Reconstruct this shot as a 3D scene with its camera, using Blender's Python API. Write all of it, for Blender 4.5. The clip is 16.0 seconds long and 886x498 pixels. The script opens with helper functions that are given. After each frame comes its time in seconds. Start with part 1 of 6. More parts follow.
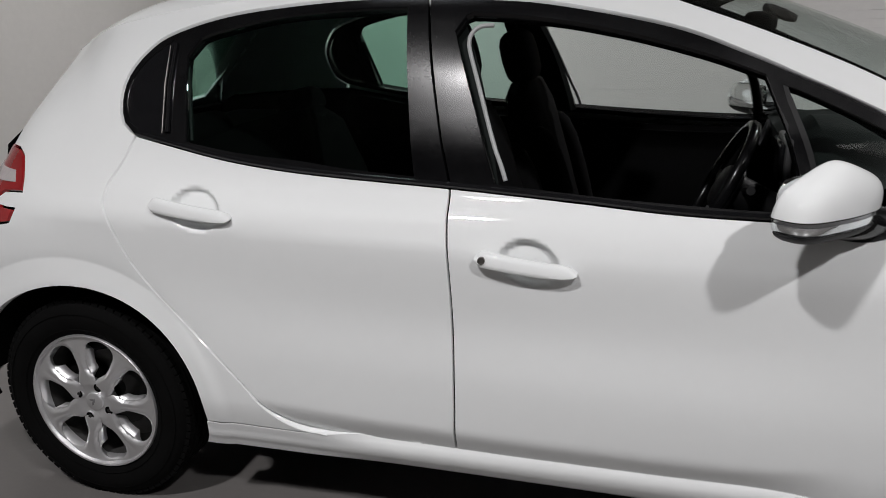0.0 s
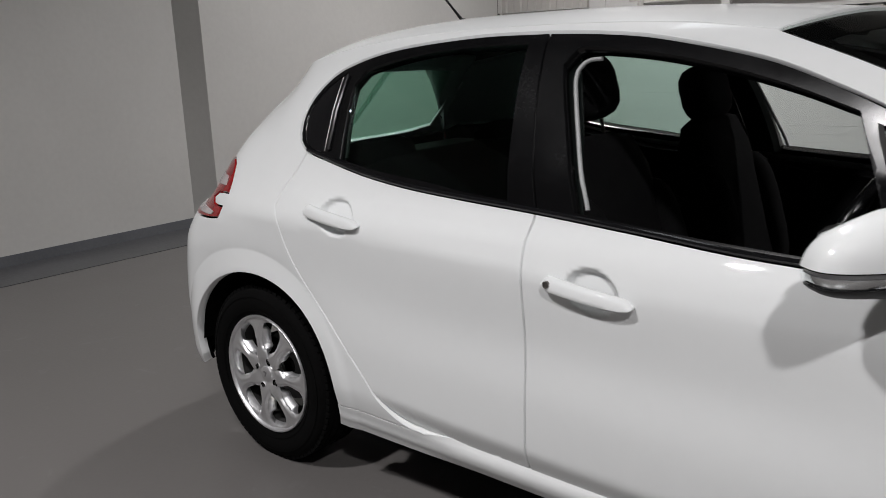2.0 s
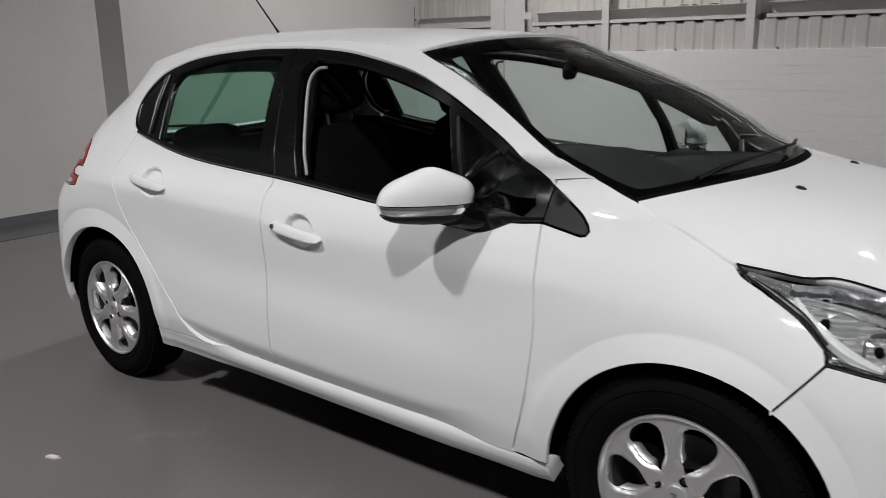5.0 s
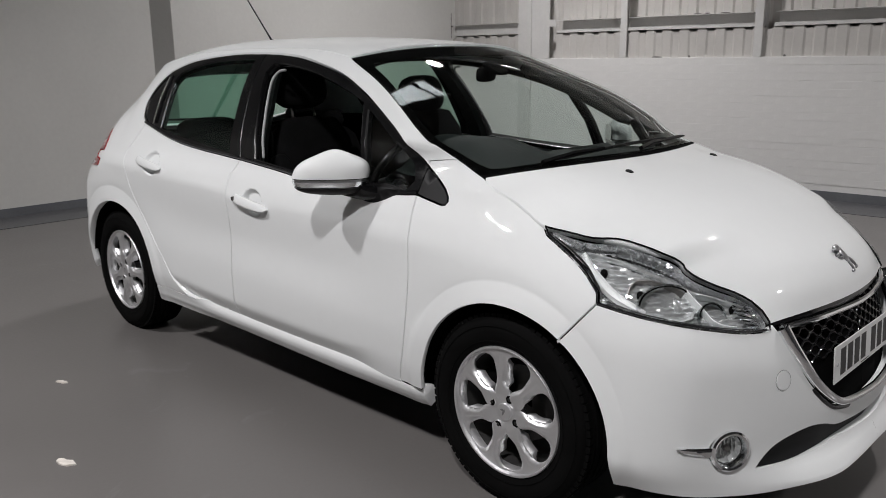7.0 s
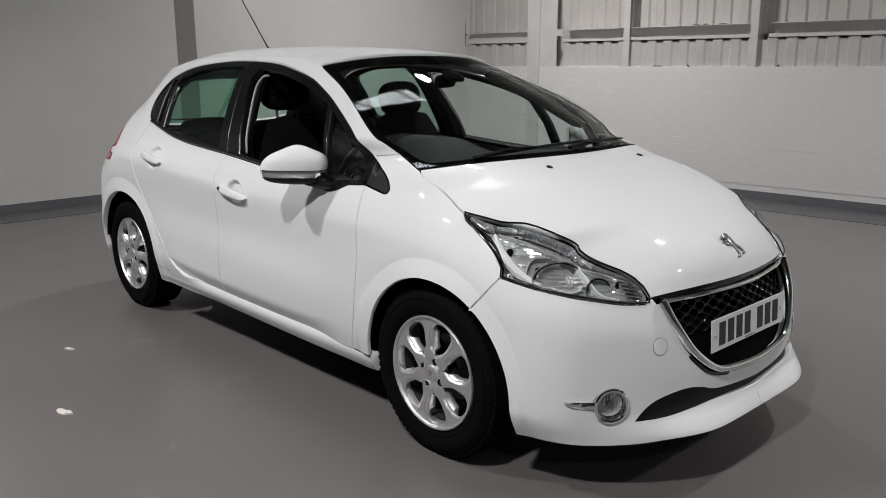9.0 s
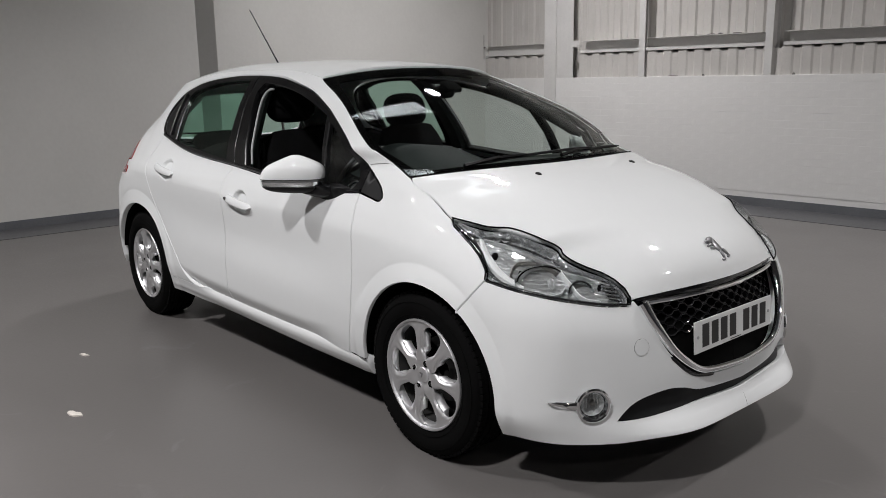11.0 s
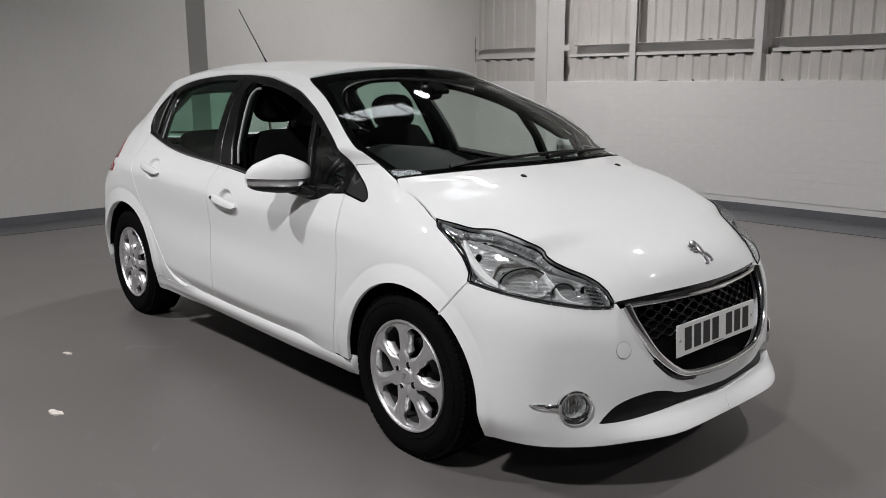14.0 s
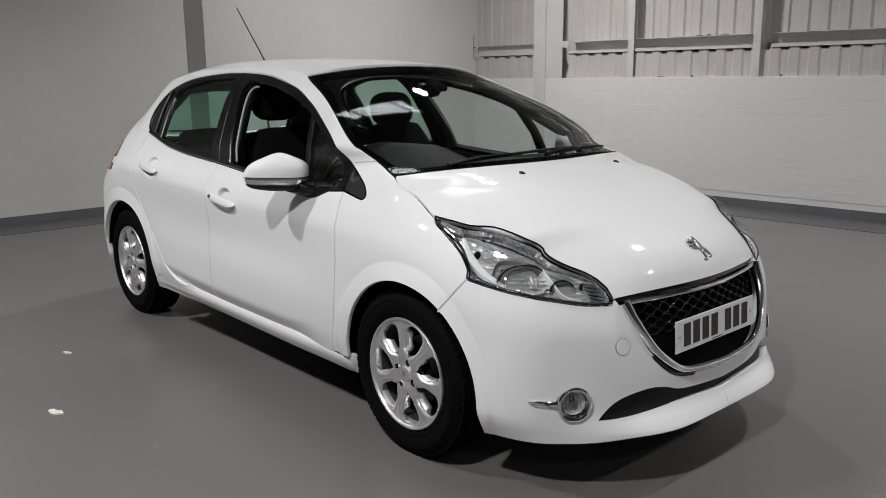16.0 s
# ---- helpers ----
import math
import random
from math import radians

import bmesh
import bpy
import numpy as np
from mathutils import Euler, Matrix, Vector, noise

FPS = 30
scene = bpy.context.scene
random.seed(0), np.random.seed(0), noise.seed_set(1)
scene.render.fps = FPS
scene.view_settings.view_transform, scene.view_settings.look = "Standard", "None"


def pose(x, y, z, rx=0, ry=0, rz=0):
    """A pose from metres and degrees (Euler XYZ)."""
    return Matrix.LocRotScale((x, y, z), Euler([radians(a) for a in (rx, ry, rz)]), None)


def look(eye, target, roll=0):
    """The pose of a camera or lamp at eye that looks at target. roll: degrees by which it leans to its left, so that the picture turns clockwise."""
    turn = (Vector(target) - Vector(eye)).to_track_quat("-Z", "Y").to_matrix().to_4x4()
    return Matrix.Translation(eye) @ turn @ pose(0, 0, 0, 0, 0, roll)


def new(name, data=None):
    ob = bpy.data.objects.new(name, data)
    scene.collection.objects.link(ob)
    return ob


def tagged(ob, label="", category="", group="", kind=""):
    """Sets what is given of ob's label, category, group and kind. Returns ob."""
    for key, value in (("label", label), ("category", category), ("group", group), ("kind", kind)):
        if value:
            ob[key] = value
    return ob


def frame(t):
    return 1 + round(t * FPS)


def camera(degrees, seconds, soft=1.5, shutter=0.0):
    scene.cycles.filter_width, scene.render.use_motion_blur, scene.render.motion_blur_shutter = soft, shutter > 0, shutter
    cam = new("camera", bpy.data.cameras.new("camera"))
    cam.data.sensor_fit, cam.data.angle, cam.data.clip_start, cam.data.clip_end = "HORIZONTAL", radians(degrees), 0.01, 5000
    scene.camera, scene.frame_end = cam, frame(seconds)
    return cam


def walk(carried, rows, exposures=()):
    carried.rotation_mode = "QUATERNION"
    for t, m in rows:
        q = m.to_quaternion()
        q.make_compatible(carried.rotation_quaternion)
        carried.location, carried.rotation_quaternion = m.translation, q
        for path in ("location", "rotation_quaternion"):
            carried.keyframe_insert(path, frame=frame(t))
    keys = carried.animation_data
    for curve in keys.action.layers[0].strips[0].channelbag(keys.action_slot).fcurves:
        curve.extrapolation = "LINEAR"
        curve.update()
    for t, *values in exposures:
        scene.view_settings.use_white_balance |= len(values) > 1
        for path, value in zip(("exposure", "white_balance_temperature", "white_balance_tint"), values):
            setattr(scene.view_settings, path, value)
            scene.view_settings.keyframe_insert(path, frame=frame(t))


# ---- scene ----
cam = camera(57.5, 16.0, soft=0.6, shutter=0.45)
PATH = [
    (0, (0.297, -2.523, 1.375), (-0.255, -0.693, 0.786), -1.8),
    (0.5, (0.439, -2.368, 1.384), (-0.28, -0.6, 0.786), -1.3),
    (1, (0.601, -2.283, 1.359), (-0.309, -0.581, 0.832), -1.0),
    (1.5, (0.726, -2.255, 1.357), (-0.44, -0.713, 0.845), -2.0),
    (2, (0.874, -2.354, 1.34), (-0.399, -0.884, 0.87), -2.2),
    (2.5, (1.036, -2.371, 1.335), (-0.208, -0.877, 0.865), -2.3),
    (3, (1.234, -2.335, 1.326), (-0.061, -0.887, 0.851), -1.7),
    (3.5, (1.419, -2.38, 1.333), (0.099, -0.954, 0.861), -2.1),
    (4, (1.606, -2.488, 1.342), (0.332, -1.021, 0.868), -1.5),
    (4.5, (1.767, -2.501, 1.358), (0.545, -0.99, 0.884), -1.1),
    (7, (2.735, -2.554, 1.359), (1.373, -1.164, 0.897), -0.6),
    (7.5, (2.886, -2.587, 1.364), (1.464, -1.257, 0.91), -1.4),
    (8, (3.019, -2.644, 1.366), (1.611, -1.297, 0.914), -0.8),
    (8.5, (3.124, -2.645, 1.371), (1.733, -1.278, 0.925), -0.0),
    (9, (3.253, -2.591, 1.366), (1.827, -1.262, 0.919), -0.1),
    (11.5, (3.417, -2.541, 1.354), (1.935, -1.263, 0.94), -0.9),
    (12, (3.422, -2.54, 1.355), (1.966, -1.232, 0.945), -0.5),
    (12.5, (3.422, -2.534, 1.352), (1.957, -1.234, 0.943), -0.5),
    (13, (3.418, -2.53, 1.35), (1.957, -1.226, 0.945), -0.2),
    (13.5, (3.42, -2.525, 1.348), (1.953, -1.228, 0.943), -0.3),
    (14, (3.427, -2.522, 1.349), (1.959, -1.226, 0.94), -0.2),
    (14.5, (3.423, -2.523, 1.349), (1.955, -1.227, 0.937), -0.6),
    (15, (3.426, -2.523, 1.347), (1.961, -1.227, 0.928), -0.8),
    (15.5, (3.423, -2.52, 1.35), (1.956, -1.228, 0.931), -0.6),
    (16, (3.429, -2.519, 1.349), (1.963, -1.224, 0.934), -0.5),
]
walk(cam, [(t, look(eye, target, roll)) for t, eye, target, roll in PATH], [(0.0, -0.14), (1.5, -0.12), (4.5, -0.12), (7.0, -0.06), (9.0, -0.03), (12.0, 0.0), (16.0, 0.0)])

# ---- light ----
world = bpy.data.worlds.new("world")
scene.world = world
world.use_nodes = True
world.node_tree.nodes["Background"].inputs[0].default_value = (0.8, 0.85, 0.9, 1)
world.node_tree.nodes["Background"].inputs[1].default_value = 0.02


# ---- materials ----
def material(name, color, rough=0.5, metal=0.0, coat=0.0, noise_scale=0.0, vary=0.0, bump=0.0, spec=0.5, rough_vary=0.0, emit=0.0, fine=0.0):
    m = bpy.data.materials.new(name)
    m.use_nodes = True
    nt = m.node_tree
    b = nt.nodes["Principled BSDF"]
    b.inputs["Base Color"].default_value = (*color, 1)
    b.inputs["Roughness"].default_value = rough
    b.inputs["Metallic"].default_value = metal
    b.inputs["Coat Weight"].default_value = coat
    b.inputs["Coat Roughness"].default_value = 0.04
    b.inputs["Specular IOR Level"].default_value = spec
    if emit:
        b.inputs["Emission Color"].default_value = (*color, 1)
        b.inputs["Emission Strength"].default_value = emit
    if noise_scale:
        tc = nt.nodes.new("ShaderNodeTexCoord")
        big = nt.nodes.new("ShaderNodeTexNoise")
        big.inputs["Scale"].default_value = noise_scale
        big.inputs["Detail"].default_value = 6
        small = nt.nodes.new("ShaderNodeTexNoise")
        small.inputs["Scale"].default_value = fine or noise_scale * 14
        small.inputs["Detail"].default_value = 3
        for n in (big, small):
            nt.links.new(tc.outputs["Object"], n.inputs["Vector"])
        both = nt.nodes.new("ShaderNodeMix")
        both.inputs[0].default_value = 0.35
        nt.links.new(big.outputs["Fac"], both.inputs[2])
        nt.links.new(small.outputs["Fac"], both.inputs[3])
        if vary:
            ramp = nt.nodes.new("ShaderNodeValToRGB")
            lo, hi = [max(0, c * (1 - vary)) for c in color], [min(1, c * (1 + vary)) for c in color]
            ramp.color_ramp.elements[0].position, ramp.color_ramp.elements[0].color = 0.3, (*lo, 1)
            ramp.color_ramp.elements[1].position, ramp.color_ramp.elements[1].color = 0.7, (*hi, 1)
            nt.links.new(both.outputs[0], ramp.inputs[0])
            nt.links.new(ramp.outputs[0], b.inputs["Base Color"])
        if rough_vary:
            rr = nt.nodes.new("ShaderNodeMapRange")
            rr.inputs["From Min"].default_value, rr.inputs["From Max"].default_value = 0.3, 0.7
            rr.inputs["To Min"].default_value, rr.inputs["To Max"].default_value = rough - rough_vary, rough + rough_vary
            nt.links.new(both.outputs[0], rr.inputs["Value"])
            nt.links.new(rr.outputs[0], b.inputs["Roughness"])
        if bump:
            bp = nt.nodes.new("ShaderNodeBump")
            bp.inputs["Strength"].default_value = 1
            bp.inputs["Distance"].default_value = bump
            nt.links.new(both.outputs[0], bp.inputs["Height"])
            nt.links.new(bp.outputs[0], b.inputs["Normal"])
    return m


def pane_material(name, tint, ior=1.40):
    """Clear or tinted sheet glass: straight-through light with a Fresnel gloss."""
    m = bpy.data.materials.new(name)
    m.use_nodes = True
    nt = m.node_tree
    nt.nodes.remove(nt.nodes["Principled BSDF"])
    t, g = nt.nodes.new("ShaderNodeBsdfTransparent"), nt.nodes.new("ShaderNodeBsdfGlossy")
    t.inputs[0].default_value = (*tint, 1)
    g.inputs["Roughness"].default_value = 0.01
    f, mix = nt.nodes.new("ShaderNodeLayerWeight"), nt.nodes.new("ShaderNodeMixShader")
    f.inputs[0].default_value = 0.5
    p5, k = nt.nodes.new("ShaderNodeMath"), nt.nodes.new("ShaderNodeMapRange")
    p5.operation, p5.inputs[1].default_value = "POWER", 5.0
    k.inputs["To Min"].default_value, k.inputs["To Max"].default_value = ((ior - 1) / (ior + 1)) ** 2, 0.4
    nt.links.new(f.outputs["Facing"], p5.inputs[0])
    nt.links.new(p5.outputs[0], k.inputs["Value"])
    nt.links.new(k.outputs[0], mix.inputs[0])
    nt.links.new(t.outputs[0], mix.inputs[1])
    nt.links.new(g.outputs[0], mix.inputs[2])
    nt.links.new(mix.outputs[0], nt.nodes["Material Output"].inputs[0])
    return m


PAINT = material("white_car_paint", (0.785, 0.80, 0.80), 0.55, spec=0.25, coat=0.68, noise_scale=2.0, vary=0.012, rough_vary=0.04)
PAINT.node_tree.nodes["Principled BSDF"].inputs["Coat IOR"].default_value = 1.36
BLACK_TRIM = material("satin_black_trim", (0.004, 0.004, 0.0045), 0.24, noise_scale=6, vary=0.25, rough_vary=0.05, spec=0.32)
LAMP_SILVER = material("lamp_silver", (0.70, 0.71, 0.72), 0.25, metal=0.75, noise_scale=30, vary=0.12, rough_vary=0.08, bump=0.001, fine=90)
GUIDE_WHITE = material("white_light_guide", (0.82, 0.83, 0.83), 0.18, coat=0.5, noise_scale=12, vary=0.03)
DARK_CHROME = material("dark_chrome", (0.30, 0.33, 0.33), 0.16, metal=0.85, noise_scale=20, vary=0.25, rough_vary=0.05)
BLACK_GLOSS = material("gloss_black", (0.008, 0.008, 0.009), 0.12, noise_scale=5, vary=0.2, rough_vary=0.04)
BLACK_PLASTIC = material("grained_black_plastic", (0.006, 0.006, 0.0065), 0.5, spec=0.25, noise_scale=30, vary=0.25, bump=0.0001, fine=200)
DARK_CAVITY = material("dark_cavity", (0.004, 0.004, 0.004), 0.85, spec=0.02, noise_scale=9, vary=0.3)
FRIT = material("black_glass_border", (0.0015, 0.0015, 0.0015), 1.0, spec=0.0, noise_scale=9, vary=0.2)
RUBBER = material("tyre_rubber", (0.0035, 0.0035, 0.0035), 0.85, spec=0.06, noise_scale=12, vary=0.35, rough_vary=0.1, bump=0.0005, fine=300)
ALLOY = material("silver_alloy", (0.72, 0.72, 0.73), 0.40, metal=0.88, noise_scale=5, vary=0.03, rough_vary=0.02, fine=25)
CHROME = material("chrome", (0.85, 0.86, 0.87), 0.07, metal=1.0, noise_scale=10, vary=0.03, rough_vary=0.03)
REFLECTOR = material("faceted_reflector", (0.86, 0.88, 0.89), 0.12, metal=0.72, noise_scale=40, vary=0.15, rough_vary=0.06)
DULL_METAL = material("dull_metal", (0.2, 0.19, 0.18), 0.45, metal=0.9, noise_scale=15, vary=0.3, rough_vary=0.1)
DARK_ALLOY = material("dark_alloy", (0.04, 0.039, 0.038), 0.65, metal=0.3, noise_scale=9, vary=0.3, rough_vary=0.1)
BRAKE_STEEL = material("dark_brake_steel", (0.03, 0.029, 0.028), 0.5, metal=0.6, noise_scale=15, vary=0.3, rough_vary=0.1)
GLASS = pane_material("clear_green_glass", (0.955, 0.985, 0.972), 1.52)
TINT = pane_material("tinted_glass", (0.735, 0.865, 0.81))
LENS = pane_material("lamp_lens", (0.97, 0.98, 0.98), 1.45)
CLOTH = material("black_seat_cloth", (0.006, 0.006, 0.0065), 0.9, spec=0.2, noise_scale=14, vary=0.35, fine=120)
DASH = material("dashboard_plastic", (0.010, 0.0135, 0.0125), 0.65, spec=0.12, noise_scale=18, vary=0.2, fine=150)
LINING = material("grey_lining", (0.10, 0.105, 0.10), 0.85, noise_scale=10, vary=0.1, bump=0.0004, fine=400)
PALE_SEAL = material("pale_grey_seal", (0.42, 0.43, 0.43), 0.5, noise_scale=12, vary=0.1)
RED_LENS = material("red_lamp_plastic", (0.28, 0.012, 0.014), 0.12, coat=0.6, noise_scale=10, vary=0.15)
SMOKE_LENS = material("pale_lamp_plastic", (0.5, 0.46, 0.46), 0.15, coat=0.6, noise_scale=10, vary=0.15)
PLATE_WHITE = material("reflective_white_plate", (0.72, 0.73, 0.72), 0.35, noise_scale=20, vary=0.04)
PLATE_INK = material("black_plate_ink", (0.012, 0.012, 0.012), 0.4, noise_scale=20, vary=0.2)
GREY_STRIP = material("brushed_grey_trim", (0.35, 0.35, 0.36), 0.3, metal=0.8, noise_scale=12, vary=0.1)


def floor_material():
    m = material("grey_epoxy_floor", (0.125, 0.118, 0.114), 0.34, noise_scale=0.9, vary=0.10, rough_vary=0.07, bump=0.0006, fine=60)
    nt = m.node_tree
    b = nt.nodes["Principled BSDF"]
    tc = nt.nodes.new("ShaderNodeTexCoord")
    scuff = nt.nodes.new("ShaderNodeTexNoise")
    scuff.inputs["Scale"].default_value, scuff.inputs["Detail"].default_value, scuff.inputs["Distortion"].default_value = 3.2, 9, 2.0
    nt.links.new(tc.outputs["Object"], scuff.inputs["Vector"])
    ramp = nt.nodes.new("ShaderNodeValToRGB")
    ramp.color_ramp.elements[0].position, ramp.color_ramp.elements[1].position = 0.66, 0.80
    nt.links.new(scuff.outputs["Fac"], ramp.inputs[0])
    mix = nt.nodes.new("ShaderNodeMix")
    mix.data_type = "RGBA"
    old = b.inputs["Base Color"].links[0].from_socket
    nt.links.new(ramp.outputs[0], mix.inputs[0])
    nt.links.new(old, mix.inputs[6])
    mix.inputs[7].default_value = (0.165, 0.161, 0.158, 1)
    nt.links.new(mix.outputs[2], b.inputs["Base Color"])
    return m


FLOOR = floor_material()
PLASTER = material("white_painted_plaster", (0.62, 0.61, 0.585), 0.62, noise_scale=1.1, vary=0.05, rough_vary=0.06, bump=0.002, fine=26)
BRICK_PAINT = material("white_painted_brick", (0.73, 0.72, 0.705), 0.55, noise_scale=4, vary=0.05, rough_vary=0.08, bump=0.002, fine=45)
STEEL_PAINT = material("white_painted_steel", (0.61, 0.60, 0.585), 0.45, noise_scale=3, vary=0.07, rough_vary=0.08, bump=0.0008, fine=40)
CLADDING = material("cream_painted_cladding", (0.53, 0.51, 0.485), 0.5, noise_scale=3, vary=0.07, rough_vary=0.08, bump=0.0008, fine=40)
BAND_PAINT = material("dark_grey_floor_paint", (0.13, 0.135, 0.145), 0.45, noise_scale=2.5, vary=0.18, rough_vary=0.08, bump=0.001, fine=50)
FLOOR_BAND_PAINT = material("worn_dark_floor_strip", (0.075, 0.075, 0.080), 0.45, noise_scale=2.0, vary=0.22, rough_vary=0.1, bump=0.001, fine=40)
CEILING = material("grey_roof_sheet", (0.09, 0.09, 0.09), 0.7, noise_scale=2, vary=0.1)
# near-black colour stands in for an unlit hall behind the camera
DARK_WALL = material("unseen_dark_wall", (0.045, 0.045, 0.048), 0.7, noise_scale=1.5, vary=0.2)
FLAKE = material("pale_bare_flake", (0.62, 0.58, 0.53), 0.7, noise_scale=30, vary=0.2, bump=0.001)
LAMP_GLOW = material("lamp_glow", (1.0, 0.96, 0.9), 0.5, emit=60.0)
SKYLIGHT = material("skylight_glow", (0.93, 0.97, 1.0), 0.5, emit=6.0)


def streaky(m):
    """Dirt on a roof light, seen against the sky."""
    nt = m.node_tree
    tc, mp, no, ra = (nt.nodes.new("ShaderNode" + k) for k in ("TexCoord", "Mapping", "TexNoise", "ValToRGB"))
    mp.inputs["Scale"].default_value = (9, 2.5, 1)
    no.inputs["Scale"].default_value, no.inputs["Detail"].default_value = 2.0, 7
    ra.color_ramp.elements[0].position, ra.color_ramp.elements[1].position = 0.36, 0.55
    ra.color_ramp.elements[0].color, ra.color_ramp.elements[1].color = (0.25, 0.27, 0.3, 1), (0.93, 0.97, 1.0, 1)
    nt.links.new(tc.outputs["Object"], mp.inputs[0])
    nt.links.new(mp.outputs[0], no.inputs["Vector"])
    nt.links.new(no.outputs["Fac"], ra.inputs[0])
    nt.links.new(ra.outputs[0], nt.nodes["Principled BSDF"].inputs["Emission Color"])


streaky(SKYLIGHT)


# ---- mesh helpers ----
def link_mesh(name, me, mat, parent=None, label="", kind=""):
    me.materials.append(mat)
    ob = new(name, me)
    if parent is not None:
        ob.parent = parent
    if label or kind:
        tagged(ob, label=label, kind=kind)
    return ob


def part(name, bm, mat, parent=None, label="", kind="", flat=False):
    me = bpy.data.meshes.new(name)
    bm.normal_update()
    bm.to_mesh(me)
    bm.free()
    if not flat:
        me.polygons.foreach_set("use_smooth", [True] * len(me.polygons))
        me.set_sharp_from_angle(angle=radians(38))
    return link_mesh(name, me, mat, parent, label, kind)


def box(x0, x1, y0, y1, z0, z1, bevel=0.0, segments=2, m=None):
    bm = bmesh.new()
    bmesh.ops.create_cube(bm, size=1, matrix=Matrix.Translation(((x0 + x1) / 2, (y0 + y1) / 2, (z0 + z1) / 2)) @ Matrix.Diagonal((x1 - x0, y1 - y0, z1 - z0, 1)))
    if bevel:
        bmesh.ops.bevel(bm, geom=bm.edges[:], offset=bevel, segments=segments, profile=0.5, affect="EDGES")
    if m is not None:
        bm.transform(m)
    return bm


def grid_mesh(rows, close_u=False, close_v=False, caps=False):
    """A bmesh skin over rows of points."""
    bm = bmesh.new()
    vs = [[bm.verts.new(p) for p in r] for r in rows]
    n, k = len(vs), len(vs[0])
    for i in range(n if close_u else n - 1):
        for j in range(k if close_v else k - 1):
            a, b, c, d = vs[i][j], vs[(i + 1) % n][j], vs[(i + 1) % n][(j + 1) % k], vs[i][(j + 1) % k]
            if len({a, b, c, d}) == 4:
                bm.faces.new((a, b, c, d))
    if caps and close_v:
        bm.faces.new(vs[0][::-1])
        bm.faces.new(vs[-1])
    bmesh.ops.remove_doubles(bm, verts=bm.verts[:], dist=1e-5)
    bmesh.ops.recalc_face_normals(bm, faces=bm.faces[:])
    return bm


def tube(points, radius, sides=8, closed=False):
    """A round bar along points; radius may vary by point."""
    pts = [Vector(p) for p in points]
    n = len(pts)
    rad = radius if isinstance(radius, (list, tuple)) else [radius] * n
    rows, up = [], None
    for i, p in enumerate(pts):
        a = pts[(i - 1) % n] if closed or i else p
        b = pts[(i + 1) % n] if closed or i < n - 1 else p
        d = (b - a).normalized()
        if up is None:
            up = d.orthogonal().normalized()
        up = (up - d * up.dot(d)).normalized()
        s = d.cross(up)
        rows.append([p + (up * math.cos(q) + s * math.sin(q)) * rad[i] for q in (2 * math.pi * j / sides for j in range(sides))])
    return grid_mesh(rows, close_u=closed, close_v=True, caps=not closed)


def lathe(profile, steps=48, axis="Y"):
    """Profile of (radius, along) turned round the axis."""
    rows = []
    for r, a in profile:
        ring = []
        for j in range(steps):
            q = 2 * math.pi * j / steps
            c, s = r * math.cos(q), r * math.sin(q)
            ring.append((c, a, s) if axis == "Y" else (c, s, a))
        rows.append(ring)
    return grid_mesh(rows, close_v=True)


def blob(size, sub=3, power=2.6, m=None):
    """A rounded box: a ball pressed towards a box."""
    bm = bmesh.new()
    bmesh.ops.create_icosphere(bm, subdivisions=sub, radius=1)
    for v in bm.verts:
        k = (abs(v.co.x) ** power + abs(v.co.y) ** power + abs(v.co.z) ** power) ** (-1 / power)
        v.co = Vector([v.co[i] * k * size[i] / 2 for i in range(3)])
    if m is not None:
        bm.transform(m)
    return bm


def merge(*bms):
    out = bmesh.new()
    for b in bms:
        me = bpy.data.meshes.new("t")
        b.to_mesh(me)
        b.free()
        out.from_mesh(me)
        bpy.data.meshes.remove(me)
    return out


# ---- car shape ----
def curve(points, t):
    """Smooth curve through rows of (t, value...), by monotone Hermite pieces."""
    a = np.array(points, float)
    k, v = a[:, 0], a[:, 1:]
    h = np.diff(k)[:, None]
    s = np.diff(v, axis=0) / h
    m = np.zeros_like(v)
    m[0], m[-1] = s[0], s[-1]
    both = s[:-1] * s[1:] > 0
    w1, w2 = 2 * h[1:] + h[:-1], h[1:] + 2 * h[:-1]
    with np.errstate(all="ignore"):
        m[1:-1] = np.where(both, (w1 + w2) / (w1 / s[:-1] + w2 / s[1:]), 0)
    t = np.clip(np.atleast_1d(np.asarray(t, float)), k[0], k[-1])
    i = np.clip(np.searchsorted(k, t) - 1, 0, len(k) - 2)
    d = (k[i + 1] - k[i])[:, None]
    f = (t - k[i])[:, None] / d
    return ((1 + 2 * f) * (1 - f) ** 2 * v[i] + f * (1 - f) ** 2 * d * m[i]
            + f * f * (3 - 2 * f) * v[i + 1] + f * f * (f - 1) * d * m[i + 1])


def smooth(a, b, x):
    f = np.clip((x - a) / (b - a), 0, 1)
    return f * f * (3 - 2 * f)


AXLE, HUB = 1.269, 0.305
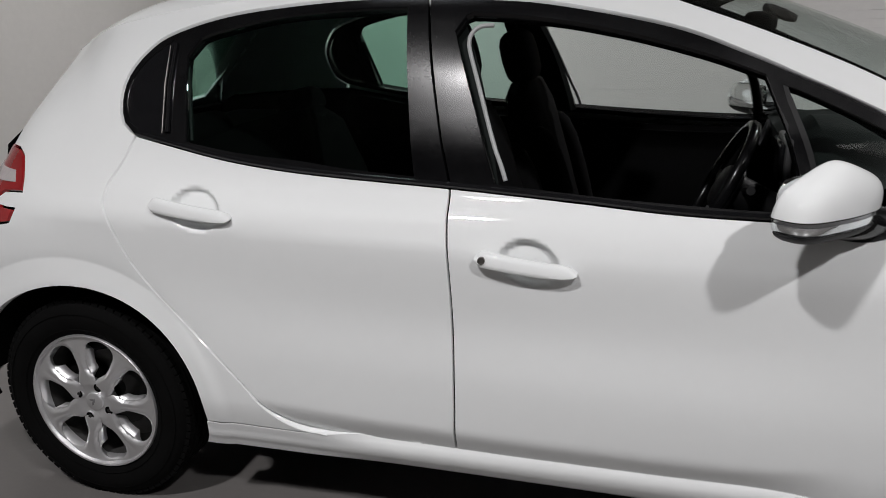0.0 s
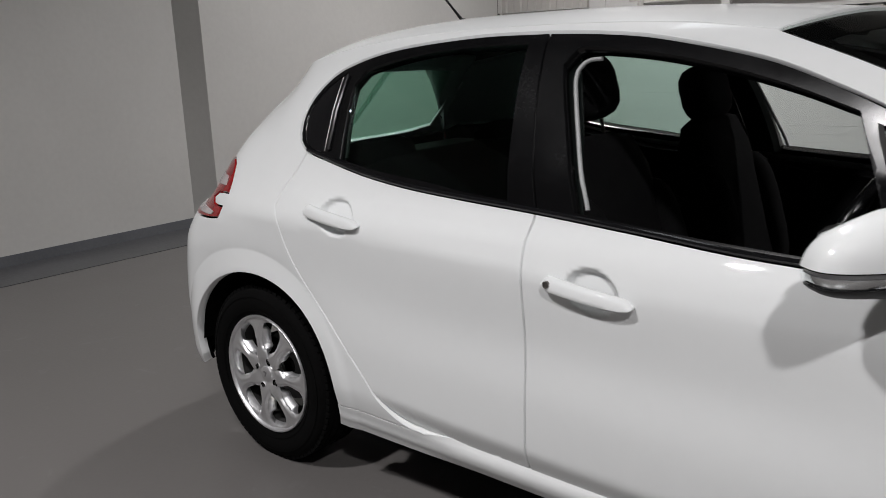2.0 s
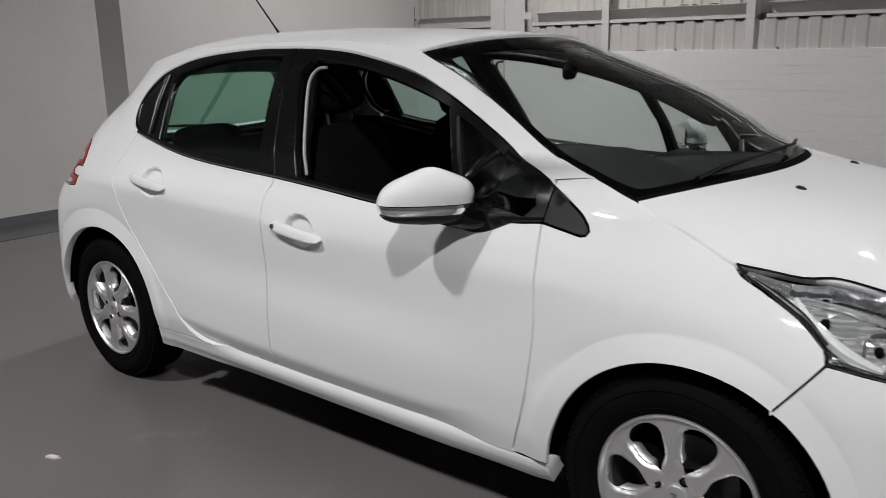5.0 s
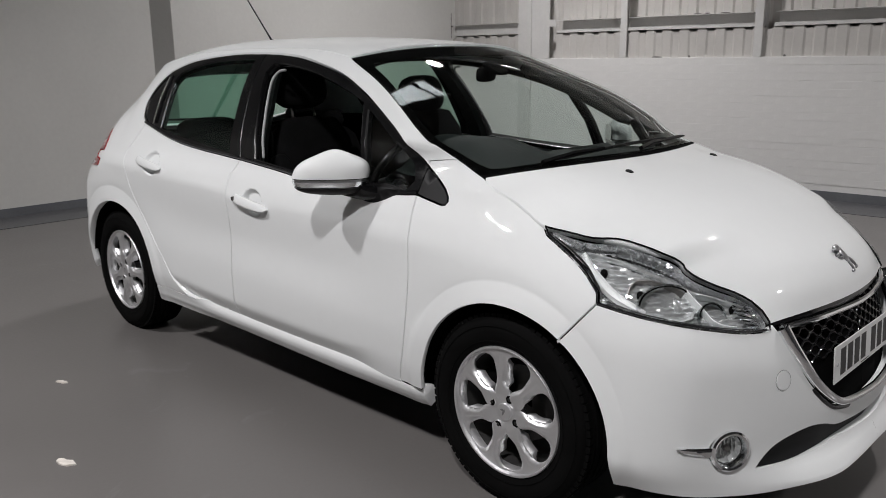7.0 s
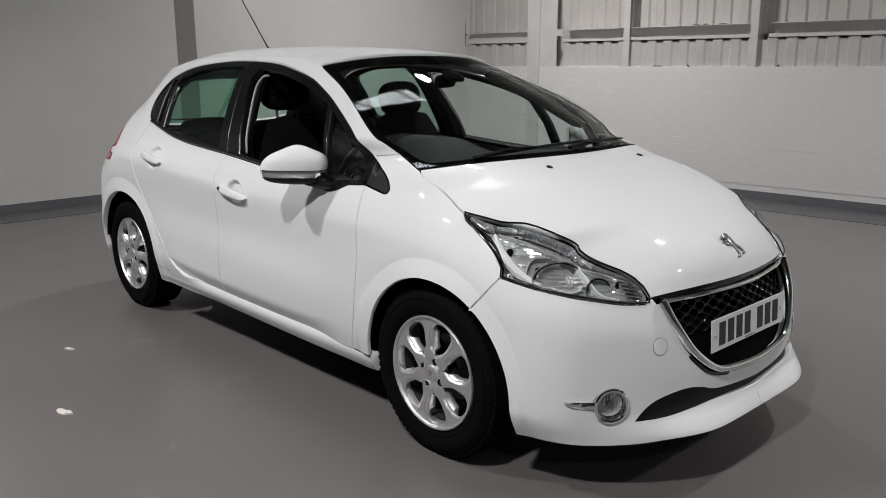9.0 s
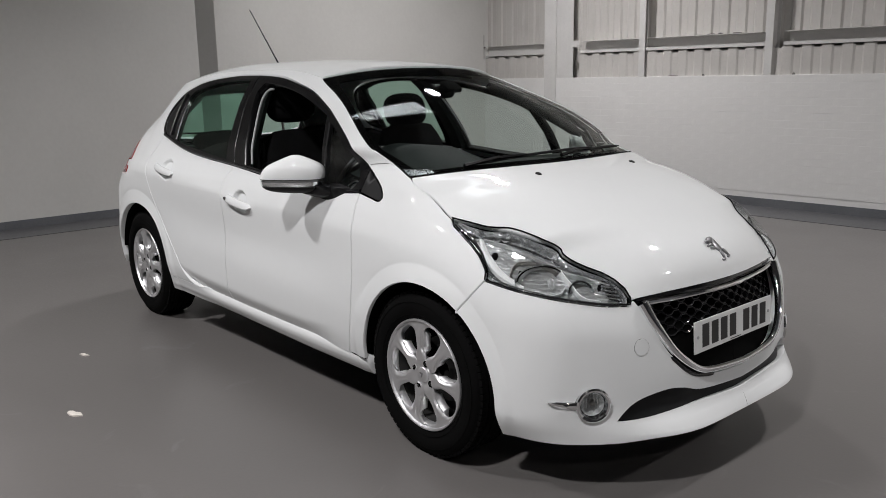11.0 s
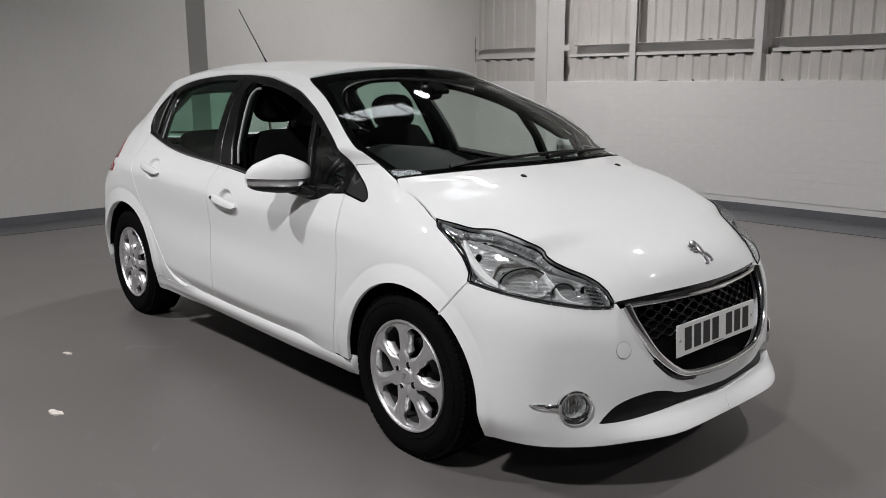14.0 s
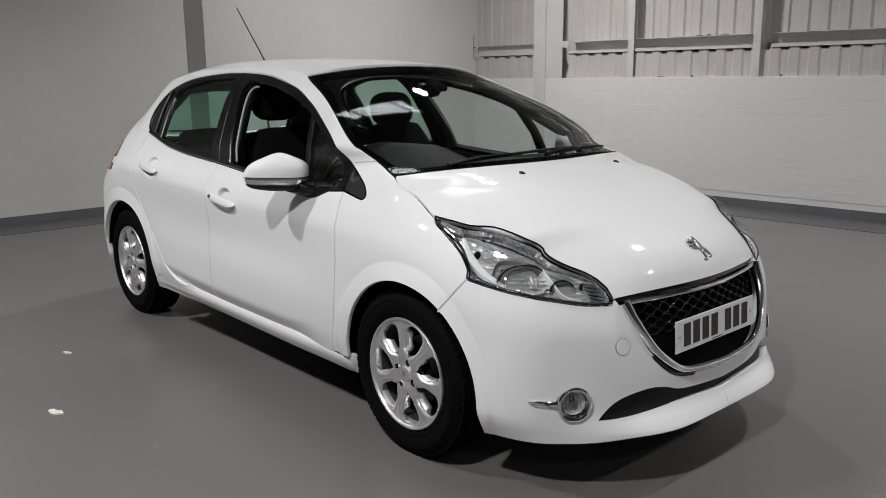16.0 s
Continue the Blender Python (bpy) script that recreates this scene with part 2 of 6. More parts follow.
# plan outline at its widest: u runs along the side (u = x there) and on round the corners; x, half width
PLAN = [(-2.72, -1.915, -0.22), (-2.50, -1.915, 0.0), (-2.28, -1.915, 0.22), (-2.06, -1.908, 0.452), (-1.90, -1.866, 0.622),
        (-1.74, -1.762, 0.764), (-1.57, -1.602, 0.826), (-1.27, -1.27, 0.848), (-0.80, -0.80, 0.846), (-0.20, -0.20, 0.842),
        (0.40, 0.40, 0.841), (0.90, 0.90, 0.838), (1.27, 1.27, 0.848), (1.52, 1.52, 0.832), (1.70, 1.695, 0.797),
        (1.85, 1.822, 0.735), (2.00, 1.922, 0.621), (2.17, 2.0, 0.467), (2.37, 2.06, 0.27), (2.64, 2.085, 0.0), (2.91, 2.06, -0.27)]
NOSE, TAIL = 2.64, -2.50
# inset from that outline by height, at stations along u
GLASS_SIDE = [(0.95, 0.068), (1.05, 0.105), (1.15, 0.150), (1.24, 0.195), (1.32, 0.246), (1.38, 0.297), (1.43, 0.38), (1.47, 0.50)]
SECTIONS = [
    (-2.72, [(0.17, 0.06), (0.3, 0.01), (0.5, 0.0), (0.7, 0.01), (0.86, 0.065), (0.96, 0.14), (1.06, 0.23), (1.16, 0.32), (1.27, 0.42), (1.36, 0.52), (1.47, 0.75)]),
    (-2.06, [(0.17, 0.06), (0.3, 0.01), (0.5, 0.0), (0.7, 0.01), (0.86, 0.075), (0.96, 0.17), (1.06, 0.29), (1.16, 0.41), (1.27, 0.53), (1.36, 0.64), (1.47, 0.85)]),
    (-1.74, [(0.17, 0.06), (0.3, 0.015), (0.5, 0.0), (0.7, 0.012), (0.8, 0.055), (0.86, 0.120), (0.96, 0.235), (1.06, 0.345), (1.16, 0.452), (1.27, 0.56), (1.36, 0.66), (1.47, 0.8)]),
    (-1.62, [(0.17, 0.055), (0.3, 0.012), (0.5, -0.004), (0.7, 0.004), (0.8, 0.033), (0.86, 0.092), (0.96, 0.200), (1.06, 0.308), (1.16, 0.414), (1.27, 0.514), (1.36, 0.598), (1.47, 0.767)]),
    (-1.50, [(0.17, 0.06), (0.3, 0.015), (0.5, 0.0), (0.7, 0.0), (0.8, 0.010), (0.86, 0.036), (0.96, 0.096), (1.06, 0.176), (1.16, 0.293), (1.27, 0.434), (1.36, 0.505), (1.47, 0.71)]),
    (-1.27, [(0.17, 0.06), (0.3, 0.02), (0.5, 0.0), (0.7, 0.0), (0.84, 0.004), (0.93, 0.04), (1.05, 0.105), (1.15, 0.165), (1.24, 0.235), (1.32, 0.305), (1.38, 0.37), (1.43, 0.45), (1.47, 0.55)]),
    (-1.00, [(0.17, 0.066), (0.25, 0.034), (0.38, 0.004), (0.5, 0.0), (0.7, 0.004), (0.84, 0.0), (0.91, 0.022), (0.98, 0.068), (1.05, 0.103), (1.15, 0.15), (1.24, 0.198), (1.32, 0.252), (1.38, 0.31), (1.43, 0.39), (1.47, 0.50)]),
    (-0.60, [(0.17, 0.075), (0.22, 0.05), (0.29, 0.022), (0.38, 0.004), (0.5, 0.002), (0.65, 0.008), (0.83, 0.0), (0.9, 0.02)] + GLASS_SIDE),
    (0.40, [(0.17, 0.075), (0.22, 0.055), (0.29, 0.03), (0.38, 0.008), (0.5, 0.0), (0.65, 0.008), (0.80, 0.003), (0.88, 0.025)] + GLASS_SIDE),
    (0.95, [(0.17, 0.085), (0.22, 0.06), (0.29, 0.038), (0.38, 0.02), (0.5, 0.008), (0.65, 0.004), (0.78, 0.008), (0.87, 0.034), (0.95, 0.076), (1.0, 0.106), (1.05, 0.145), (1.15, 0.19), (1.24, 0.222), (1.32, 0.262), (1.38, 0.31), (1.43, 0.39), (1.47, 0.5)]),
    (1.13, [(0.17, 0.07), (0.3, 0.028), (0.5, 0.004), (0.65, 0.002), (0.77, 0.014), (0.86, 0.045), (0.93, 0.086), (0.985, 0.13), (1.02, 0.175), (1.06, 0.25), (1.1, 0.36)]),
    (1.35, [(0.17, 0.06), (0.3, 0.02), (0.5, 0.0), (0.65, 0.0), (0.76, 0.022), (0.84, 0.062), (0.896, 0.112), (0.94, 0.2), (0.97, 0.35)]),
    (1.70, [(0.17, 0.06), (0.3, 0.005), (0.45, 0.0), (0.6, 0.006), (0.7, 0.035), (0.78, 0.09), (0.84, 0.17), (0.88, 0.28), (0.91, 0.4)]),
    (2.00, [(0.17, 0.004), (0.205, -0.004), (0.25, -0.006), (0.31, -0.001), (0.4, 0.0), (0.55, 0.01), (0.65, 0.045), (0.72, 0.10), (0.78, 0.18), (0.83, 0.30), (0.87, 0.42)]),
    (2.22, [(0.17, -0.040), (0.215, -0.054), (0.235, -0.057), (0.252, -0.050), (0.275, -0.032), (0.295, -0.017), (0.315, -0.007), (0.42, 0.0), (0.55, 0.022), (0.64, 0.058), (0.70, 0.088), (0.76, 0.135), (0.82, 0.24), (0.86, 0.36)]),
    (2.64, [(0.17, -0.020), (0.215, -0.034), (0.235, -0.038), (0.252, -0.033), (0.275, -0.021), (0.295, -0.011), (0.315, -0.004), (0.42, 0.0), (0.55, 0.02), (0.64, 0.05), (0.70, 0.075), (0.76, 0.108), (0.80, 0.14), (0.85, 0.21)]),
    (3.06, [(0.17, -0.040), (0.215, -0.054), (0.235, -0.057), (0.252, -0.050), (0.275, -0.032), (0.295, -0.017), (0.315, -0.007), (0.42, 0.0), (0.55, 0.022), (0.64, 0.058), (0.70, 0.088), (0.76, 0.135), (0.82, 0.24), (0.86, 0.36)]),
]


SHOULDER = [0.905, 0.893, 0.877, 0.850, 0.826, 0.805]


def settle(x, w, z):
    """The body as it sits: leaned in a little towards the top and down on its springs."""
    return np.stack([x * 1.0055, -(w - 0.0165 * (z - 0.3)), z - 0.0165 * (1.2 - w)], 1)


def inset(u, z, dished=True):
    k = np.array([s[0] for s in SECTIONS])
    cols = np.stack([curve(s[1], z)[:, 0] for s in SECTIONS])
    i = np.clip(np.searchsorted(k, u) - 1, 0, len(k) - 2)
    h = np.diff(k)
    sl = np.diff(cols, axis=0) / h[:, None]
    m = np.zeros_like(cols)
    m[0], m[-1] = sl[0], sl[-1]
    wa = h[1:] / (h[1:] + h[:-1])
    m[1:-1] = sl[:-1] * wa[:, None] + sl[1:] * (1 - wa)[:, None]
    j = np.arange(len(u))
    f = np.clip((u - k[i]) / h[i], 0, 1)
    d = ((1 + 2 * f) * (1 - f) ** 2 * cols[i, j] + f * (1 - f) ** 2 * h[i] * m[i, j]
         + f * f * (3 - 2 * f) * cols[i + 1, j] + f * f * (f - 1) * h[i] * m[i + 1, j])
    for cx in (-AXLE, AXLE):  # flared wheel arches
        r, q = np.hypot(u - cx, z - HUB), np.degrees(np.arctan2(z - HUB, u - cx))
        sharp = smooth(-8, 30, q) * smooth(158, 125, q) if cx > 0 else smooth(12, 50, q) * smooth(190, 150, q)
        soft = -0.008 * (1 - smooth(0.408, 0.452, r))
        kink = 0.0035 * np.exp(-np.maximum(r - 0.432, 0) / 0.028) - 0.0115 * np.clip((0.432 - r) / 0.070, 0, 1)
        d = d + (soft * (1 - sharp) + kink * sharp) * smooth(0.2, 0.3, r)
    wing = z - np.interp(u, [0.86, 1.15, 1.33, 1.5], [0.880, 0.863, 0.831, 0.79])  # soft line along the front wing
    wing = 0.5 * (wing + np.sqrt(wing ** 2 + 0.008 ** 2))
    d = d + 0.0032 * (1 - np.exp(-wing / 0.03)) * smooth(0.83, 0.93, u) * smooth(1.42, 1.25, u)
    over = z - np.interp(u, [-1.45, -1.15, -0.88, -0.5, -0.1, 0.3], SHOULDER)  # shoulder line through the handles
    over = 0.5 * (over + np.sqrt(over ** 2 + 0.008 ** 2))
    d = d + 0.0075 * (1 - np.exp(-over / 0.035)) * smooth(0.30, -0.25, u) * smooth(-1.62, -1.45, u)
    for cu, cz in ((-0.036, 0.815), (-0.880, 0.889)) if dished else ():  # dishes behind the door handles
        r2 = ((u - cu) / 0.074) ** 2 + ((z - cz + 0.12 * (u - cu)) / 0.052) ** 2
        d = d + 0.022 * smooth(0.0, 0.55, 1 - r2)
    return d


def side(u, z, dished=True):
    """Point of the body's right side for u and height z."""
    u, z = np.broadcast_arrays(np.atleast_1d(np.asarray(u, float)), np.atleast_1d(np.asarray(z, float)))
    p = curve(PLAN, u)
    q = (curve(PLAN, u + 0.01) - curve(PLAN, u - 0.01))
    q /= np.linalg.norm(q, axis=1)[:, None]
    d = inset(u, z, dished)
    x, w = p[:, 0] + q[:, 1] * d, p[:, 1] - q[:, 0] * d
    return settle(x, w, z)


def side_normal(u, z, e=0.004):
    u, z = np.broadcast_arrays(np.atleast_1d(np.asarray(u, float)), np.atleast_1d(np.asarray(z, float)))
    a, b = side(u + e, z) - side(u - e, z), side(u, z + e) - side(u, z - e)
    n = np.cross(a, b)
    return n / np.linalg.norm(n, axis=1)[:, None]


def run(points, step=0.02, straight=False):
    """Points along a smooth run through control points."""
    p = np.array(points, float)
    if len(p) == 2 or straight:
        out = []
        for a, b in zip(p[:-1], p[1:]):
            n = max(1, int(np.linalg.norm(b - a) / step))
            out += [a + (b - a) * i / n for i in range(n)]
        return out + [p[-1]]
    q = np.vstack([2 * p[0] - p[1], p, 2 * p[-1] - p[-2]])
    out = []
    for i in range(1, len(q) - 2):
        n = max(1, int(np.linalg.norm(q[i + 1] - q[i]) / step))
        for j in range(n):
            f = j / n
            d1 = (q[i + 1] - q[i - 1]) / 2
            d2 = (q[i + 2] - q[i]) / 2
            out.append((2 * f ** 3 - 3 * f ** 2 + 1) * q[i] + (f ** 3 - 2 * f ** 2 + f) * d1 + (-2 * f ** 3 + 3 * f ** 2) * q[i + 1] + (f ** 3 - f ** 2) * d2)
    return out + [p[-1]]


def loop(*runs, step=0.02):
    """A closed outline from smooth runs joined at corners."""
    pts = []
    for r in runs:
        for p in run(r, step):
            if not pts or np.linalg.norm(p - pts[-1]) > 1e-4:
                pts.append(np.asarray(p))
    if np.linalg.norm(pts[0] - pts[-1]) < 1e-4:
        pts.pop()
    pts = np.array(pts)
    x, y = pts.T
    if (x * np.roll(y, -1) - y * np.roll(x, -1)).sum() < 0:
        pts = pts[::-1]
    return pts


def shrink(poly, g, keep=None):
    """Moves an outline inwards by g; keep: a value of the first coordinate whose points stay."""
    a, b = poly - np.roll(poly, 1, 0), np.roll(poly, -1, 0) - poly
    na, nb = (np.stack([-v[:, 1], v[:, 0]], 1) / np.maximum(np.linalg.norm(v, axis=1), 1e-9)[:, None] for v in (a, b))
    n = na + nb
    n /= np.maximum((n * na).sum(1), 0.5)[:, None]
    out = poly + n * g
    if keep is not None:
        still = np.abs(poly[:, 0] - keep) < 1e-6
        out[still, 0] = keep
    return out


def inside(poly, p):
    x, y = p[:, 0][:, None], p[:, 1][:, None]
    x0, y0 = poly.T
    x1, y1 = np.roll(x0, -1), np.roll(y0, -1)
    with np.errstate(all="ignore"):
        cross = ((y0 > y) != (y1 > y)) & (x < (x1 - x0) * (y - y0) / (y1 - y0) + x0)
    return cross.sum(1) % 2 == 1


def edge_gap(poly, p):
    best = np.full(len(p), 9.0)
    for a, b in zip(poly, np.roll(poly, -1, 0)):
        d = b - a
        f = np.clip(((p - a) @ d) / max(d @ d, 1e-12), 0, 1)
        best = np.minimum(best, np.linalg.norm(p - a - f[:, None] * d, axis=1))
    return best


from mathutils.geometry import delaunay_2d_cdt


def cut_sheet(outline, holes, step, dense, rings=()):
    """Triangles over an outline with holes; dense: rows (a, b, radius a, radius b) that want finer points."""
    loops = [outline] + list(holes)
    lo, hi = outline.min(0), outline.max(0)
    gx = np.arange(lo[0] + step / 2, hi[0], step)
    gy = np.arange(lo[1] + step / 2, hi[1], step)
    g = np.array([(x + (step / 2 if j % 2 else 0), y) for j, y in enumerate(gy) for x in gx])
    if dense:
        for (a, b, ra, rb) in dense:
            f = 0.009
            h = np.array([(x, y) for x in np.arange(a - ra, a + ra, f) for y in np.arange(b - rb, b + rb, f)])
            g = np.vstack([g[(np.abs(g[:, 0] - a) > ra) | (np.abs(g[:, 1] - b) > rb)], h])
    for cu, cz in rings:
        far = np.hypot(g[:, 0] - cu, g[:, 1] - cz)
        h = np.array([(cu + r * math.cos(q), cz + r * math.sin(q)) for r in (0.37, 0.382, 0.394, 0.404, 0.412, 0.419, 0.424, 0.427, 0.430, 0.433, 0.437, 0.446, 0.458, 0.472) for q in np.arange(0, math.pi * 2, 0.055)])
        g = np.vstack([g[(far > 0.49) | (far < 0.35)], h])
    near = step * 0.45 if not rings else step * 0.2
    ok = inside(outline, g) & (edge_gap(outline, g) > near)
    for h in holes:
        ok &= ~inside(h, g) & (edge_gap(h, g) > step * 0.45)
    verts = [Vector(v) for lp in loops for v in lp]
    edges, k = [], 0
    for lp in loops:
        edges += [(k + i, k + (i + 1) % len(lp)) for i in range(len(lp))]
        k += len(lp)
    verts += [Vector(v) for v in g[ok]]
    v2, _, faces, *_ = delaunay_2d_cdt(verts, edges, [], 0, 1e-6)
    v2 = np.array([tuple(v) for v in v2])
    f = np.array([t for t in faces if len(t) == 3])
    c = v2[f].mean(1)
    keep = inside(outline, c)
    for h in holes:
        keep &= ~inside(h, c)
    return v2, f[keep]


def panel(name, outline, mat, parent, holes=(), surf=side, gap=0.0034, depth=0.016, sink=0.0, step=0.03, left=False, both=False, solid=False,
          label="", dense=(), rings=(), up=None, e=0.004):
    """A sheet cut to an outline on a surface, with its edges turned in. left: on the car's other side; both: over the middle."""
    mid = NOSE if both else None
    o = shrink(outline, gap, mid)
    hs = [shrink(h, -gap) for h in holes]
    v2, f = cut_sheet(o, hs, step, dense, rings)
    p = surf(v2[:, 0], v2[:, 1])
    n = np.cross(surf(v2[:, 0] + e, v2[:, 1]) - surf(v2[:, 0] - e, v2[:, 1]), surf(v2[:, 0], v2[:, 1] + e) - surf(v2[:, 0], v2[:, 1] - e))
    n /= np.maximum(np.linalg.norm(n, axis=1), 1e-9)[:, None]
    if up is not None and (n @ np.array(up)).mean() < 0:
        n, f = -n, f[:, ::-1]
    # triangles follow the normals
    a, b, c = p[f[:, 0]], p[f[:, 1]], p[f[:, 2]]
    turn = (np.cross(b - a, c - a) * n[f[:, 0]]).sum(1) < 0
    f[turn] = f[turn][:, ::-1]
    if both:
        seam = np.abs(v2[:, 0] - NOSE) < 1e-6
        n[seam, 1] = 0
        n[seam] /= np.linalg.norm(n[seam], axis=1)[:, None]
    p = p - n * sink
    count = {}
    for t in f:
        for i in range(3):
            q = (t[i], t[(i + 1) % 3])
            count[q] = count.get(q, 0) + 1
    rim = [q for q in count if (q[1], q[0]) not in count]
    if both:
        rim = [q for q in rim if not (abs(p[q[0], 1]) < 1e-3 and abs(p[q[1], 1]) < 1e-3)]
    verts, normals, faces = list(p), list(n), [tuple(t) for t in f]
    loops_n = [[n[i] for i in t] for t in f]
    rim_ids = sorted({i for q in rim for i in q})
    base = {i: len(verts) + k for k, i in enumerate(rim_ids)}
    verts += [p[i] - n[i] * depth for i in rim_ids]
    for i, j in rim:
        fn = np.cross(p[j] - p[i], -n[i])
        fn = -fn / max(np.linalg.norm(fn), 1e-9)
        quad = (j, i, base[i], base[j])
        a, b, c = (np.array(verts[k]) for k in quad[:3])
        g = np.cross(b - a, c - a)
        g /= max(np.linalg.norm(g), 1e-9)
        faces.append(quad)
        loops_n.append([(g + n[j]) / 1.42, (g + n[i]) / 1.42, g, g])
    if solid:
        k = len(verts)
        back = {}
        for i in range(len(p)):
            if i in base:
                back[i] = base[i]
            else:
                back[i] = len(verts)
                verts.append(p[i] - n[i] * depth)
        for t in f:
            faces.append((back[t[2]], back[t[1]], back[t[0]]))
            loops_n.append([-n[t[2]], -n[t[1]], -n[t[0]]])
    verts = np.array(verts)
    if left:
        verts[:, 1] *= -1
        faces = [t[::-1] for t in faces]
        loops_n = [[v * np.array((1, -1, 1)) for v in l[::-1]] for l in loops_n]
    if both:
        k = len(verts)
        flip = verts * np.array((1, -1, 1))
        verts = np.vstack([verts, flip])
        faces = faces + [tuple(i + k for i in t[::-1]) for t in faces]
        loops_n = loops_n + [[v * np.array((1, -1, 1)) for v in l[::-1]] for l in loops_n]
    me = bpy.data.meshes.new(name)
    me.from_pydata([tuple(v) for v in verts], [], [tuple(int(i) for i in t) for t in faces])
    me.polygons.foreach_set("use_smooth", [True] * len(me.polygons))
    me.normals_split_custom_set([tuple(v / max(np.linalg.norm(v), 1e-9)) for l in loops_n for v in l])
    return link_mesh(name, me, mat, parent, label)


def on_side(points, out=0.0):
    """Points of the side surface, moved outwards."""
    a = np.array(points, float)
    return side(a[:, 0], a[:, 1]) + side_normal(a[:, 0], a[:, 1]) * out


def flip_y(bm):
    bm.transform(Matrix.Diagonal((1, -1, 1, 1)))
    bmesh.ops.reverse_faces(bm, faces=bm.faces[:])
    return bm


def arc(cx, r, a0, a1, n=14):
    return [(cx + r * math.cos(radians(a0 + (a1 - a0) * i / n)), HUB + r * math.sin(radians(a0 + (a1 - a0) * i / n))) for i in range(n + 1)]


# ---- outlines on the car's side: u along the side, z up ----
BELT = [(-1.095, 1.056), (-0.98, 1.033), (-0.82, 1.004), (-0.66, 0.985), (-0.5, 0.974), (-0.243, 0.962), (0.05, 0.946), (0.29, 0.932), (0.56, 0.928), (0.74, 0.934), (0.840, 0.943)]
BELT_REAR, BELT_FRONT = BELT[:6], BELT[5:]
TOP_REAR = [(-1.095, 1.056), (-1.138, 1.085), (-1.158, 1.14), (-1.155, 1.205), (-1.115, 1.268), (-1.045, 1.314), (-0.87, 1.361), (-0.6, 1.391), (-0.36, 1.396)]
TOP_FRONT = [(-0.36, 1.396), (-0.2, 1.390), (-0.03, 1.373), (0.23, 1.322), (0.40, 1.262), (0.50, 1.220), (0.60, 1.177), (0.70, 1.130), (0.80, 1.067), (0.846, 1.032)]
SAIL = [(0.846, 1.032), (0.90, 0.999), (0.945, 0.968), (0.966, 0.947), (0.973, 0.934), (0.968, 0.925), (0.955, 0.922), (0.91, 0.930), (0.840, 0.943)]
POST = [(-0.36, 1.396), (-0.31, 1.2), (-0.243, 0.962)]
POST_LOW = [(-0.243, 0.962), (-0.224, 0.8), (-0.212, 0.6), (-0.207, 0.45), (-0.208, 0.295)]
DOOR_TAIL = [(-1.095, 1.056), (-1.118, 0.99), (-1.145, 0.935), (-1.147, 0.896), (-1.12, 0.837), (-1.081, 0.757), (-1.02, 0.675), (-0.89, 0.548), (-0.772, 0.425), (-0.735, 0.380), (-0.69, 0.342), (-0.632, 0.312), (-0.55, 0.298)]
DOOR_NOSE = [(0.840, 0.943), (0.848, 0.886), (0.855, 0.817), (0.86, 0.68), (0.848, 0.557), (0.828, 0.44), (0.782, 0.278)]
LAMP_TOP = [(1.345, 0.899), (1.42, 0.888), (1.49, 0.877), (1.56, 0.876), (1.647, 0.863), (1.80, 0.832), (1.89, 0.803), (1.945, 0.783), (2.0, 0.765), (2.055, 0.750), (2.10, 0.728), (2.126, 0.704), (2.139, 0.676), (2.133, 0.655)]
LAMP_LOW = [(2.133, 0.655), (2.03, 0.661), (1.912, 0.678), (1.787, 0.694), (1.677, 0.709), (1.577, 0.725)]
LAMP_TAIL = [(1.577, 0.725), (1.571, 0.751), (1.510, 0.804), (1.430, 0.848), (1.366, 0.879), (1.345, 0.897)]
HOOD_GAP = [(1.345, 0.897), (1.28, 0.922), (1.2, 0.952), (1.12, 0.986), (1.066, 1.013)]
SCREEN_FOOT = [(1.066, 1.013), (1.01, 1.031), (0.945, 1.058)]
SCREEN_EDGE = [(0.945, 1.058), (0.852, 1.109), (0.655, 1.218), (0.445, 1.306), (0.228, 1.383)]
RAIL = [(0.228, 1.383), (0.0, 1.408), (-0.3, 1.417), (-0.6, 1.412), (-0.9, 1.392), (-1.15, 1.355), (-1.4, 1.30), (-1.60, 1.245)]
FRONT_ARCH, REAR_ARCH, ARCH_R, REAR_R = 1.280, -1.248, 0.364, 0.354
GRILLE_EDGE = [(2.64, 0.392), (2.456, 0.396), (2.368, 0.415), (2.272, 0.489), (2.199, 0.597), (2.175, 0.640), (2.150, 0.672)]
HOOD_LIP = [(2.150, 0.672), (2.28, 0.670), (2.46, 0.672), (2.64, 0.678)]
INTAKE_LOW = [(2.64, 0.312), (2.45, 0.314), (2.30, 0.310), (2.184, 0.299), (2.074, 0.291)]
INTAKE_TOP = [(2.074, 0.291), (2.14, 0.345), (2.25, 0.371), (2.324, 0.366), (2.412, 0.345), (2.64, 0.338)]


